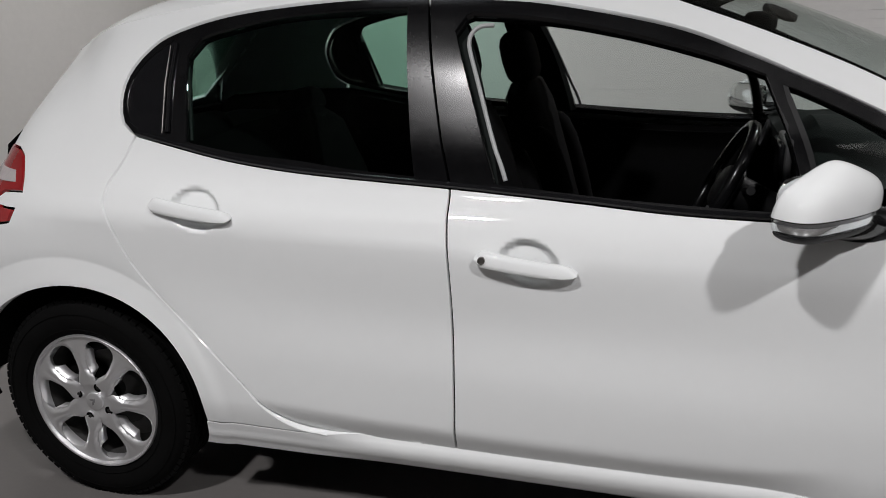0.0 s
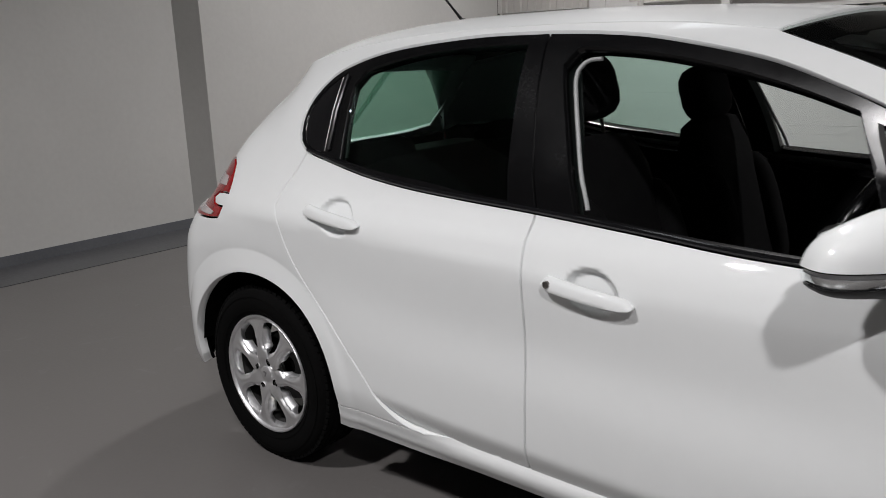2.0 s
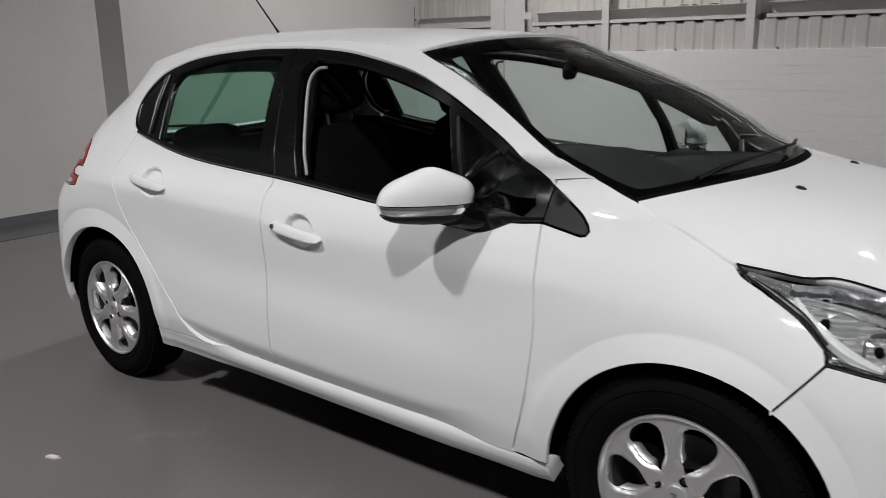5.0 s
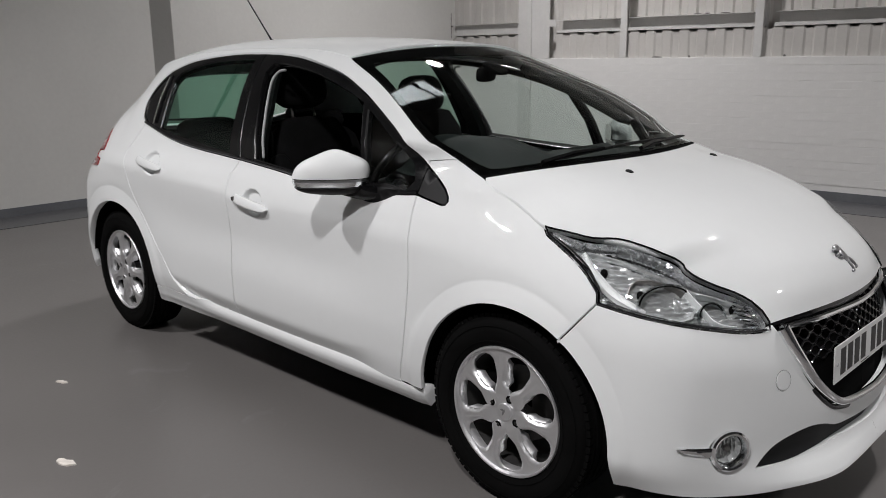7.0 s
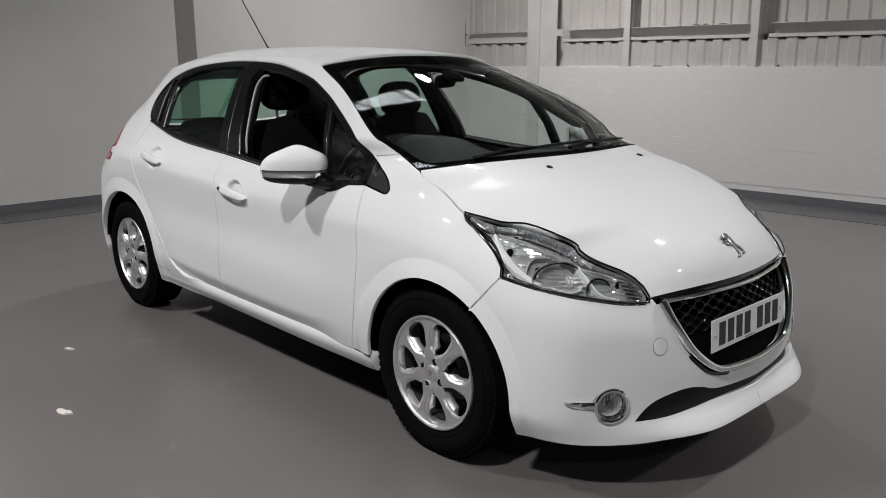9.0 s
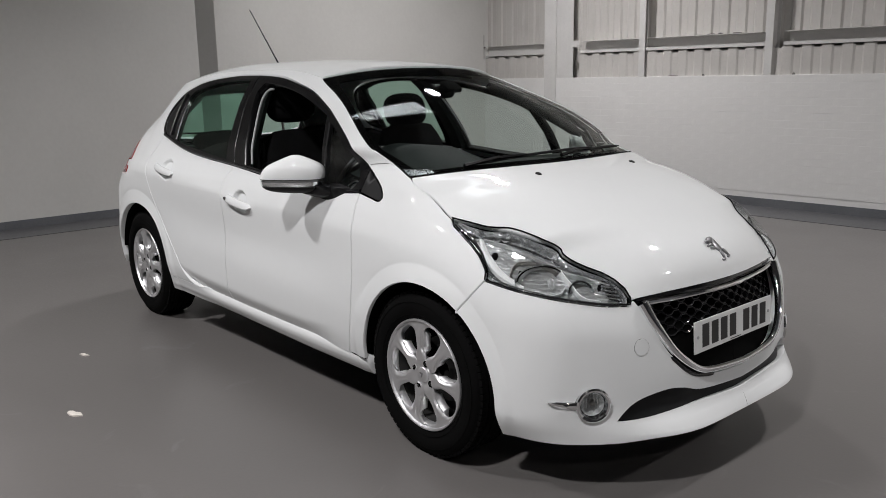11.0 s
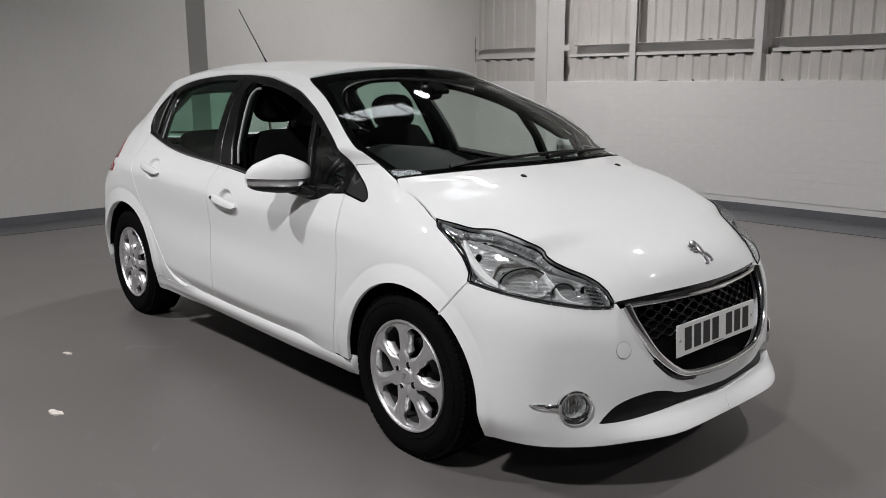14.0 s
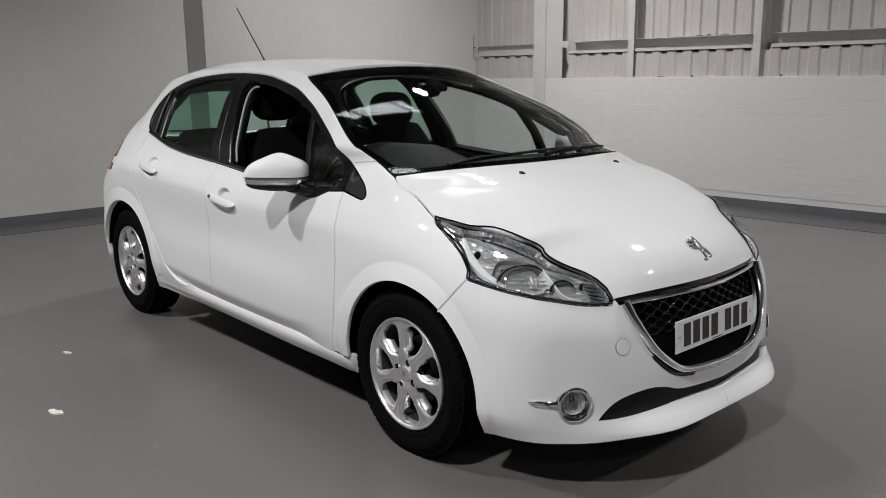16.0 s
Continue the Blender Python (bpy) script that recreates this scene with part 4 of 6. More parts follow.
# front bumper
panel("front_bumper", BUMPER, PAINT, car, [FOG_HOLE], both=True, depth=0.03, rings=[(AXLE, HUB)], label="white front bumper")
# tail: gate and rear bumper
REAR_PANE = loop([(-2.5, 1.0), (-2.15, 1.005), (-1.97, 1.03)], [(-1.97, 1.03), (-1.98, 1.15), (-2.06, 1.265)], [(-2.06, 1.265), (-2.3, 1.285), (-2.5, 1.29)], [(-2.5, 1.29), (-2.5, 1.0)])
GATE = loop([(-2.5, 0.60), (-1.72, 0.60)], [(-1.72, 0.60), (-1.72, 1.005), (-1.68, 1.12), (-1.62, 1.25)], [(-1.62, 1.25), (-1.9, 1.32), (-2.5, 1.345)], [(-2.5, 1.345), (-2.5, 1.29)],
            [(-2.5, 1.29), (-2.3, 1.285), (-2.06, 1.265)], [(-2.06, 1.265), (-1.98, 1.15), (-1.97, 1.03)], [(-1.97, 1.03), (-2.15, 1.005), (-2.5, 1.0)], [(-2.5, 1.0), (-2.5, 0.60)])
REAR_BUMPER = loop([(-2.5, 0.22), (-1.72, 0.215)], [(-1.72, 0.215), (-1.72, 0.595)], [(-1.72, 0.595), (-2.5, 0.595)], [(-2.5, 0.595), (-2.5, 0.22)])
for is_left in (False, True):
    panel("tailgate", GATE, PAINT, car, left=is_left)
    panel("rear_window", REAR_PANE, TINT, car, sink=0.004, depth=0.004, gap=0, solid=True, left=is_left).visible_shadow = False
    panel("rear_bumper", REAR_BUMPER, PAINT, car, left=is_left)


# ---- wheels ----
def window_half(r):
    """Half width of the windows between the straight spokes, at a radius."""
    r = np.asarray(r, float)
    end = np.sqrt(np.clip(1 - (np.maximum(r - 0.148, 0) / 0.042) ** 2, 1e-9, 1))
    return np.maximum(math.sin(math.pi / 7) * r - 0.0142 - 0.20 * np.maximum(r - 0.118, 0), 0) * smooth(0.062, 0.104, r) * end + 1e-6


def spoke_outline():
    """One seventh of the wheel's face: hub, spoke and its share of the rim."""
    c, n = math.pi / 7, 26
    rim_side = []
    for i in range(n + 1):
        r = 0.068 + 0.122 * (0.5 - 0.5 * math.cos(math.pi * i / n))
        wd = float(window_half(r))
        rim_side.append((r * math.cos(c) + wd * math.sin(c), r * math.sin(c) - wd * math.cos(c)))
    edge = [(0.020 * math.cos(c), 0.020 * math.sin(c)), (0.045 * math.cos(c), 0.045 * math.sin(c))] + rim_side
    end = [(0.2015 * math.cos(t), 0.2015 * math.sin(t)) for t in np.linspace(c, -c, 15)]
    low = [(a, -b) for a, b in edge[::-1]]
    hub_end = [(0.020 * math.cos(t), 0.020 * math.sin(t)) for t in np.linspace(-c, c, 5)[1:-1]]
    return np.array(edge + end + low + hub_end)


SPOKE = spoke_outline()


def wheel_face(a, b, face):
    """The face's relief: flat-topped spokes with broad sloping flanks, dished between hub and rim."""
    a, b = np.broadcast_arrays(np.atleast_1d(np.asarray(a, float)), np.atleast_1d(np.asarray(b, float)))
    r, t = np.hypot(a, b), np.abs(np.arctan2(b, a))
    room = np.maximum(r * np.sin(math.pi / 7) - window_half(r), 0.006)
    across = r * np.sin(t) / room
    flank = np.clip((across - 0.52) / 0.48, 0, 1.2) ** 1.3 * smooth(0.040, 0.085, r) * (1 - 0.55 * smooth(0.175, 0.200, r))
    groove = (1 - smooth(0.0, 0.34, across)) * smooth(0.08, 0.12, r) * smooth(0.190, 0.165, r)
    y = face - 0.006 + 0.004 * (r / 0.2) ** 2 - 0.007 * np.sin(math.pi * np.clip(r / 0.2, 0, 1)) + 0.0075 * flank + 0.0012 * groove
    y = y + 0.006 * smooth(0.062, 0.030, r)
    return np.stack([a, y, b], 1)


def wheel(x, y, front):
    """Alloy wheel on its axle along y; the outer face looks to minus y."""
    w = new("wheel")
    w.parent = car
    tagged(w, "silver seven-spoke alloy wheel with a black tyre")
    half = 0.094
    prof = [(0.200, -half + 0.012), (0.215, -half + 0.004), (0.235, -half - 0.004), (0.258, -half - 0.007), (0.280, -half - 0.002), (0.294, -half + 0.008), (0.303, -half + 0.022), (0.3065, -half + 0.038)]
    tread = []
    for a in (-0.05, -0.018, 0.018, 0.05):
        tread += [(0.3085, a - 0.006), (0.301, a - 0.003), (0.301, a + 0.003), (0.3085, a + 0.006)]
    back = [(r, -a) for r, a in prof[::-1]]
    tyre = part("tyre", lathe(prof + tread + back, 72), RUBBER, w, "black road tyre with grooved tread")
    # shoulder blocks of the tread
    blocks = bmesh.new()
    for sgn in (-1, 1):
        for i in range(76):
            q = 2 * math.pi * i / 76
            m = Matrix.Rotation(q, 4, "Y") @ Matrix.Translation((0.2995, sgn * 0.066, 0)) @ Matrix.Rotation(radians(-8 * sgn), 4, "Z").to_4x4()
            m = m @ Matrix.Diagonal((0.012, 0.032, 0.0195, 1))
            bmesh.ops.create_cube(blocks, size=1, matrix=m)
    part("tread_pattern", blocks, RUBBER, tyre, kind="stuff", flat=True)
    for r0 in (0.226, 0.272):
        ring = [(r0 * math.cos(q), -half - (0.0035 if r0 < 0.25 else 0.006), r0 * math.sin(q)) for q in np.linspace(0, 2 * math.pi, 60, endpoint=False)]
        part("sidewall_rib", tube(ring, 0.0011, 6, True), RUBBER, tyre)
    rim = [(0.2075, -half + 0.014), (0.2075, -half + 0.004), (0.2050, -half + 0.0005), (0.2005, -half + 0.0015), (0.1985, -half + 0.006), (0.190, -half + 0.020), (0.187, -half + 0.042), (0.190, -half + 0.044), (0.203, -half + 0.02)]
    part("rim", lathe(rim, 64), ALLOY, w, "silver alloy rim")
    part("inner_barrel", lathe([(0.189, -half + 0.043), (0.182, 0.0), (0.178, 0.05), (0.20, 0.085), (0.205, 0.085), (0.196, 0.05), (0.196, -half + 0.043)], 64), DARK_ALLOY, w, "dark inner barrel of the rim")
    face = -half + 0.012
    first = None
    for k in range(7):
        q = 2 * math.pi * (k + (0.90 if front else 0.98)) / 7
        if first is None:
            ob = first = panel("spoke", SPOKE, ALLOY, w, surf=lambda a, b: wheel_face(a, b, face), gap=0.0, depth=0.034, step=0.004, up=(0, -1, 0), e=0.0008)
        else:
            ob = link_mesh("spoke", first.data, ALLOY, w)
        ob.matrix_basis = Matrix.Rotation(-q, 4, "Y")
    part("centre_cap", lathe([(0.0001, face - 0.0105), (0.021, face - 0.0100), (0.0265, face - 0.0078), (0.029, face)], 32), ALLOY, w, "round centre cap with an embossed badge")
    part("cap_emblem", merge(blob((0.008, 0.003, 0.026), 1, 2.6, Matrix.Translation((0, face - 0.0103, 0)) @ Matrix.Rotation(radians(25), 4, "Y")),
                             blob((0.018, 0.003, 0.008), 1, 2.6, Matrix.Translation((-0.004, face - 0.0103, 0.007)))), GREY_STRIP, w)
    for k in range(4):
        q = 2 * math.pi * (k + 0.73) / 4
        M = Matrix.Translation((0.052 * math.cos(q), 0, 0.052 * math.sin(q)))
        bm = lathe([(0.0125, face - 0.004), (0.0130, face - 0.0095), (0.0138, face - 0.0095), (0.0155, face - 0.004)], 20)
        bm.transform(M)
        part("bolt_rim", bm, ALLOY, w)
        # near-black disc on the face, for the shade inside an uncut bolt hole
        bm = lathe([(0.0001, face - 0.0092), (0.0130, face - 0.0092), (0.0130, face)], 20)
        bm.transform(M)
        part("bolt_seat", bm, DARK_CAVITY, w)
        bm = lathe([(0.0001, face - 0.0105), (0.0055, face - 0.0105), (0.0065, face - 0.009)], 6)
        bm.transform(M)
        part("wheel_bolt", bm, BRAKE_STEEL, w, flat=True)
    part("brake_disc", lathe([(0.03, 0.012), (0.122, 0.012), (0.122, 0.03), (0.06, 0.032), (0.055, 0.05), (0.03, 0.05)], 40), BRAKE_STEEL, w, "dull dark steel brake disc")
    bm = blob((0.12, 0.07, 0.075), 2, 4, Matrix.Translation((-0.095 if front else -0.09, 0.005, 0.05)))
    part("brake_caliper", bm, DARK_CAVITY, w)
    w.matrix_basis = Matrix.Translation((x, y, 0.305)) @ (Matrix.Rotation(math.pi, 4, "Z") if y > 0 else Matrix.Identity(4))
    return w


for wx, wy in ((1.269, -0.711), (1.269, 0.711), (-1.277, -0.723), (-1.277, 0.723)):
    wheel(wx, wy, wx > 0)


def wheel_house(cx, left):
    rows = []
    for i in range(21):
        q = radians(-6 + 180 * i / 20)
        c, s = math.cos(q), math.sin(q)
        rows.append([(cx + 0.372 * c, y, HUB + 0.372 * s) for y in (-0.815, -0.7, -0.5)] + [(cx + 0.1 * c, -0.5, HUB + 0.1 * s)])
    bm = grid_mesh(rows)
    part("wheel_arch_liner", flip_y(bm) if left else bm, DARK_CAVITY, car, "black wheel arch liner")


for is_left in (False, True):
    wheel_house(FRONT_ARCH, is_left)
    wheel_house(REAR_ARCH, is_left)
part("underbody", box(-1.7, 1.85, -0.55, 0.55, 0.195, 0.25, 0.02), DARK_CAVITY, car, "black underbody")
part("underbody", box(-0.87, 0.9, -0.74, 0.74, 0.20, 0.26, 0.02), DARK_CAVITY, car)


# ---- front of the car ----
def deeper(depth):
    return lambda u, z: side(u, z) - side_normal(u, z) * depth


LENS_OUT = loop(LAMP_TOP, LAMP_LOW, LAMP_TAIL)


def tilt_to(p, n, up=(0, 0, 1)):
    z = Vector(n).normalized()
    x = Vector(up).cross(z).normalized()
    y = z.cross(x)
    m = Matrix((x, y, z)).transposed().to_4x4()
    m.translation = Vector(p)
    return m


def bowl(r, depth, steps=28):
    return [(r, 0.004), (r * 0.98, 0.0), (r * 0.93, -depth * 0.25), (r * 0.78, -depth * 0.6), (r * 0.5, -depth * 0.88), (r * 0.18, -depth), (0.0001, -depth)]


def lens_dome(u, z):
    q = np.stack([np.atleast_1d(u), np.atleast_1d(z)], 1)
    d = np.clip(edge_gap(LENS_OUT, q) / 0.030, 0, 1)
    return side(u, z) + side_normal(u, z) * (0.003 + 0.007 * d * (2 - d))[:, None]


def facets(outline, depth, cell, jitter, seed):
    """A sheet of small tilted mirror facets behind the lens."""
    rng = random.Random(seed)
    lo, hi = outline.min(0), outline.max(0)
    us, zs = np.arange(lo[0], hi[0], cell * 3), np.arange(lo[1], hi[1], cell)
    grid = {}
    for i, u in enumerate(us):
        for k, z in enumerate(zs):
            grid[i, k] = (u + rng.uniform(-0.3, 0.3) * cell, z + rng.uniform(-0.3, 0.3) * cell)
    keys = list(grid)
    q = np.array([grid[k] for k in keys])
    ok = inside(outline, q)
    p = side(q[:, 0], q[:, 1]) - side_normal(q[:, 0], q[:, 1]) * (depth + np.array([rng.uniform(-jitter, jitter) + (0.0016 if k[1] % 2 else -0.0016) for k in keys]))[:, None]
    bm = bmesh.new()
    vs = {k: bm.verts.new(p[i]) for i, k in enumerate(keys) if ok[i]}
    for (i, k) in keys:
        c = [(i, k), (i + 1, k), (i + 1, k + 1), (i, k + 1)]
        if all(x in vs for x in c):
            v = [vs[x] for x in c]
            if (i + k) % 2:
                bm.faces.new((v[0], v[1], v[2]))
                bm.faces.new((v[0], v[2], v[3]))
            else:
                bm.faces.new((v[0], v[1], v[3]))
                bm.faces.new((v[1], v[2], v[3]))
    bmesh.ops.delete(bm, geom=[v for v in bm.verts if not v.link_faces], context="VERTS")
    return bm


def headlight(left):
    h = new("headlight")
    h.parent = car
    tagged(h, "clear-lensed headlight with chrome reflectors")
    F = (lambda b: flip_y(b)) if left else (lambda b: b)
    panel("lens", LENS_OUT, LENS, h, surf=lens_dome, sink=-0.001, depth=0.008, gap=0.003, step=0.014, solid=True, left=left, label="clear domed lens").visible_shadow = False
    panel("bezel", LENS_OUT, LAMP_SILVER, h, surf=deeper(0.050), depth=0.02, gap=0.006, left=left, label="grey metallic lamp housing")
    part("facet_sheet", F(facets(shrink(LENS_OUT, 0.010), 0.034, 0.0060, 0.0015, 3)), REFLECTOR, h, "chromed sheet of small facets", flat=True)
    ring = np.vstack([shrink(LENS_OUT, 0.002), shrink(LENS_OUT, 0.002)[:1]])
    q = side(ring[:-1, 0], ring[:-1, 1]) + side_normal(ring[:-1, 0], ring[:-1, 1]) * 0.0048
    part("lens_edge", F(tube([tuple(v) for v in q], 0.0030, 8, True)), BLACK_GLOSS, h, "black edge of the lens")
    a = shrink(LENS_OUT, 0.008)
    top, low = side(a[:, 0], a[:, 1]) - side_normal(a[:, 0], a[:, 1]) * 0.006, side(a[:, 0], a[:, 1]) - side_normal(a[:, 0], a[:, 1]) * 0.06
    part("inner_rim", F(grid_mesh([[tuple(v) for v in top], [tuple(v) for v in low]], close_v=True)), LAMP_SILVER, h)

    def strip(name, pts, wid, depth, mat, label="", ridge=0.012):
        a = np.array(run(pts, 0.012))
        nn = side_normal(a[:, 0], a[:, 1])
        c = side(a[:, 0], a[:, 1]) - nn * depth
        rows = []
        for i in range(len(a)):
            d = c[min(i + 1, len(a) - 1)] - c[max(i - 1, 0)]
            s = np.cross(nn[i], d)
            s /= np.linalg.norm(s)
            w = wid * math.sin(math.pi * (0.12 + 0.8 * i / (len(a) - 1))) ** 0.5
            rows.append([tuple(c[i] - s * w), tuple(c[i] + nn[i] * ridge - s * w * 0.4), tuple(c[i] + nn[i] * ridge + s * w * 0.4), tuple(c[i] + s * w), tuple(c[i] - nn[i] * 0.02)])
        part(name, F(grid_mesh(rows, close_v=True, caps=True)), mat, h, label)

    # two reflector bowls: a wide one, and a smaller dark one with flutes towards the grille
    for u, z, r, dz, wide, mat in ((1.79, 0.745, 0.056, 0.045, 1.70, REFLECTOR), (1.965, 0.712, 0.040, 0.036, 1.25, DARK_CHROME)):
        p, n = side(u, z)[0] - side_normal(u, z)[0] * 0.026, side_normal(u, z)[0]
        fwd = Vector(n) + Vector((0.45, 0.0, -0.15))
        M = tilt_to(p, fwd) @ Matrix.Diagonal((wide, 1, 1, 1))
        bm = lathe(bowl(r, dz), 40, "Z")
        bm.transform(M)
        part("reflector", F(bm), mat, h, "chrome reflector bowl")
        inset_m = M @ Matrix.Translation((0.18 * r, 0, -dz * 0.55)) @ Matrix.Diagonal((0.62, 0.62, 1, 1))
        shade = lathe([(r, 0.0), (r * 0.99, -0.008), (r * 0.4, -0.012), (0.0001, -0.012)], 32, "Z")
        shade.transform(inset_m)
        part("reflector_shade", F(shade), DARK_CHROME, h)
        hood = tube([(r * 0.90 * math.cos(t), r * 0.90 * math.sin(t), 0.002) for t in np.linspace(0.3, 3.0, 14)], 0.0020, 6)
        hood.transform(M)
        part("bulb_hood", F(hood), DARK_CAVITY, h)
    p, n = side(1.835, 0.742)[0] - side_normal(1.835, 0.742)[0] * 0.030, side_normal(1.835, 0.742)[0]
    part("bulb_cap", F(blob((0.024, 0.044, 0.022), 3, 2.4, tilt_to(p, n))), REFLECTOR, h, "chrome bulb cap")
    for k in range(6):
        z0 = 0.742 - 0.0115 * k
        strip("flute", [(2.035 + 0.006 * k, z0), (2.075 + 0.004 * k, z0 - 0.006), (2.105 + 0.002 * k, z0 - 0.012)], 0.0042, 0.022, CHROME, "", 0.006)
    # dark bulb sockets
    for u, z, r in ((1.559, 0.852, 0.012), (1.566, 0.812, 0.013), (1.691, 0.766, 0.012), (2.045, 0.722, 0.008)):
        p, n = side(u, z)[0] - side_normal(u, z)[0] * 0.032, side_normal(u, z)[0]
        part("socket", F(blob((r * 1.6, r * 2, r * 1.6), 2, 3, tilt_to(p, n))), DARK_CAVITY, h, "dark bulb socket")
    strip("light_guide", [(1.49, 0.848), (1.525, 0.815), (1.56, 0.790), (1.61, 0.757), (1.67, 0.732), (1.72, 0.718)], 0.0145, 0.019, GUIDE_WHITE, "bright curved white light guide")
    strip("light_guide", [(1.882, 0.772), (1.905, 0.752), (1.93, 0.730), (1.95, 0.704), (1.98, 0.688), (2.03, 0.679)], 0.0045, 0.020, GUIDE_WHITE, "pale curved light guide", 0.008)
    strip("light_guide", [(1.69, 0.722), (1.76, 0.709), (1.83, 0.702), (1.89, 0.710), (1.905, 0.728)], 0.0035, 0.022, PALE_SEAL, "", 0.006)
    strip("reflector_frame", [(1.665, 0.715), (1.655, 0.76), (1.665, 0.792), (1.72, 0.796), (1.80, 0.782), (1.87, 0.764)], 0.0035, 0.020, DULL_METAL, "", 0.006)
    strip("lower_strip", [(1.60, 0.737), (1.69, 0.718), (1.80, 0.702), (1.92, 0.688), (2.03, 0.672), (2.11, 0.666)], 0.0045, 0.016, CHROME, "chrome strip along the lower edge", 0.005)
    strip("divider", [(1.50, 0.852), (1.60, 0.838), (1.70, 0.815), (1.80, 0.792), (1.90, 0.766), (2.0, 0.745), (2.08, 0.722)], 0.005, 0.018, REFLECTOR, "chrome bar under the indicator", 0.006)
    strip("corner_reflector", [(1.378, 0.886), (1.42, 0.876), (1.475, 0.862)], 0.012, 0.014, LAMP_SILVER)
    strip("corner_reflector", [(1.392, 0.875), (1.45, 0.850), (1.52, 0.812), (1.575, 0.765)], 0.007, 0.012, CHROME)
    # fluted indicator reflector
    for k in range(20):
        f = k / 19
        u = 1.585 + 0.30 * f
        z = 0.850 - 0.062 * f ** 1.15
        p, n = side(u, z)[0] - side_normal(u, z)[0] * 0.026, side_normal(u, z)[0]
        part("flute", F(blob((0.030 * (1 - 0.4 * f), 0.008, 0.010), 1, 3, tilt_to(p, n))), CHROME, h, flat=True)


for is_left in (False, True):
    headlight(is_left)


# grille
GRILLE = loop(GRILLE_EDGE, HOOD_LIP, [(2.64, 0.690), (2.64, 0.392)])
panel("grille_back", GRILLE, DARK_CAVITY, car, both=True, sink=0.075, depth=0.01, gap=0.0, label="black grille recess")
grille = new("grille")
grille.parent = car
tagged(grille, "black honeycomb grille in a chrome frame")


def mirror_x(pts):
    """A run on the right side, carried on over the middle to the left side."""
    a = [np.array(p) for p in pts]
    return [tuple(p) for p in a] + [(p[0], -p[1], p[2]) for p in a[::-1] if abs(p[1]) > 1e-4]


def across(points, out):
    a = np.array(run(points, 0.02))
    return mirror_x(side(a[:, 0], a[:, 1]) + side_normal(a[:, 0], a[:, 1]) * out)


edge_in = [(2.182, 0.656), (2.196, 0.626), (2.222, 0.578), (2.29, 0.490), (2.378, 0.428), (2.46, 0.411), (2.64, 0.407)]
frame_pts = across(edge_in, 0.004)
half_n = len(frame_pts) / 2
rad = [0.0115 + 0.0095 * (abs(i - half_n + 0.5) / half_n) ** 3 for i in range(len(frame_pts))]
part("grille_frame", tube(frame_pts, rad, 10), CHROME, grille, "polished chrome frame round the grille")
part("grille_frame", tube(across([(2.182, 0.656), (2.4, 0.662), (2.64, 0.668)], 0.002), 0.0085, 8), CHROME, grille, "thin chrome strip along the top")
part("grille_lip", tube(across([(2.165, 0.672), (2.4, 0.682), (2.64, 0.690)], -0.018), 0.014, 8), BLACK_GLOSS, grille, "glossy black strip below the bonnet")
lower = loop([(2.64, 0.55), (2.40, 0.55), (2.26, 0.545)], [(2.26, 0.545), (2.31, 0.478), (2.385, 0.434), (2.47, 0.418), (2.64, 0.414)], [(2.64, 0.414), (2.64, 0.55)])
panel("plate_panel", lower, BLACK_PLASTIC, grille, both=True, sink=0.048, depth=0.03, gap=0.0, label="plain black panel behind the number plate")
# honeycomb: wavy bars in counter phase
for r in range(7):
    z0 = 0.654 - 0.0172 * r
    us = np.arange(2.198 + 0.011 * r, 2.641, 0.006)
    wave = np.cos((2.64 - us) / 0.074 * 2 * math.pi + (math.pi if r % 2 else 0.0))
    zz = z0 + 0.0058 * np.clip(wave * 1.8, -1, 1)
    p = side(us, zz) - side_normal(us, zz) * 0.033
    part("grille_bar", tube(mirror_x(p), 0.0036, 6), BLACK_GLOSS, grille)

# number plate, its characters as plain bars
plate = new("number_plate")
plate.parent = car
tagged(plate, "white front number plate with dark bars")
PM = Matrix.Translation((2.058, 0, 0.508)) @ Matrix.Rotation(radians(-4.5), 4, "Y")
part("plate_sheet", box(-0.004, 0.0, -0.26, 0.26, -0.0555, 0.0555, 0.0012, 1, PM), PLATE_WHITE, plate)
for k, y in enumerate((-0.19, -0.131, -0.072, -0.013, 0.079, 0.138, 0.197)):
    part("character_bar", box(0.0, 0.0006, y - 0.0215, y + 0.0215, -0.0395, 0.0395, m=PM), PLATE_INK, plate, flat=True)
part("maker_bar", box(0.0, 0.0006, -0.03, 0.04, -0.0505, -0.0475, m=PM), PLATE_INK, plate, flat=True)
for y in (-0.238, 0.238):
    s = lathe([(0.0001, 0.003), (0.005, 0.0022), (0.0062, 0.0)], 12, "Z")
    s.transform(PM @ Matrix.Translation((0, y, 0)) @ Matrix.Rotation(radians(90), 4, "Y"))
    part("screw_cap", s, PALE_SEAL, plate)

# lower intake
INTAKE = loop(INTAKE_LOW, INTAKE_TOP, [(2.64, 0.338), (2.64, 0.312)])
panel("lower_intake", INTAKE, BLACK_PLASTIC, car, both=True, sink=0.03, depth=0.01, gap=-0.004, label="black lower air intake")
# black step under the chrome frame
part("grille_underline", tube(across([(2.262, 0.487), (2.33, 0.428), (2.39, 0.401), (2.48, 0.388)], -0.004)[:len(run([(2.262, 0.487), (2.33, 0.428), (2.39, 0.401), (2.48, 0.388)], 0.02))], [0.002] + [0.008] * (len(run([(2.262, 0.487), (2.33, 0.428), (2.39, 0.401), (2.48, 0.388)], 0.02)) - 2) + [0.002], 8), BLACK_GLOSS, car, "thin black recess under the grille")


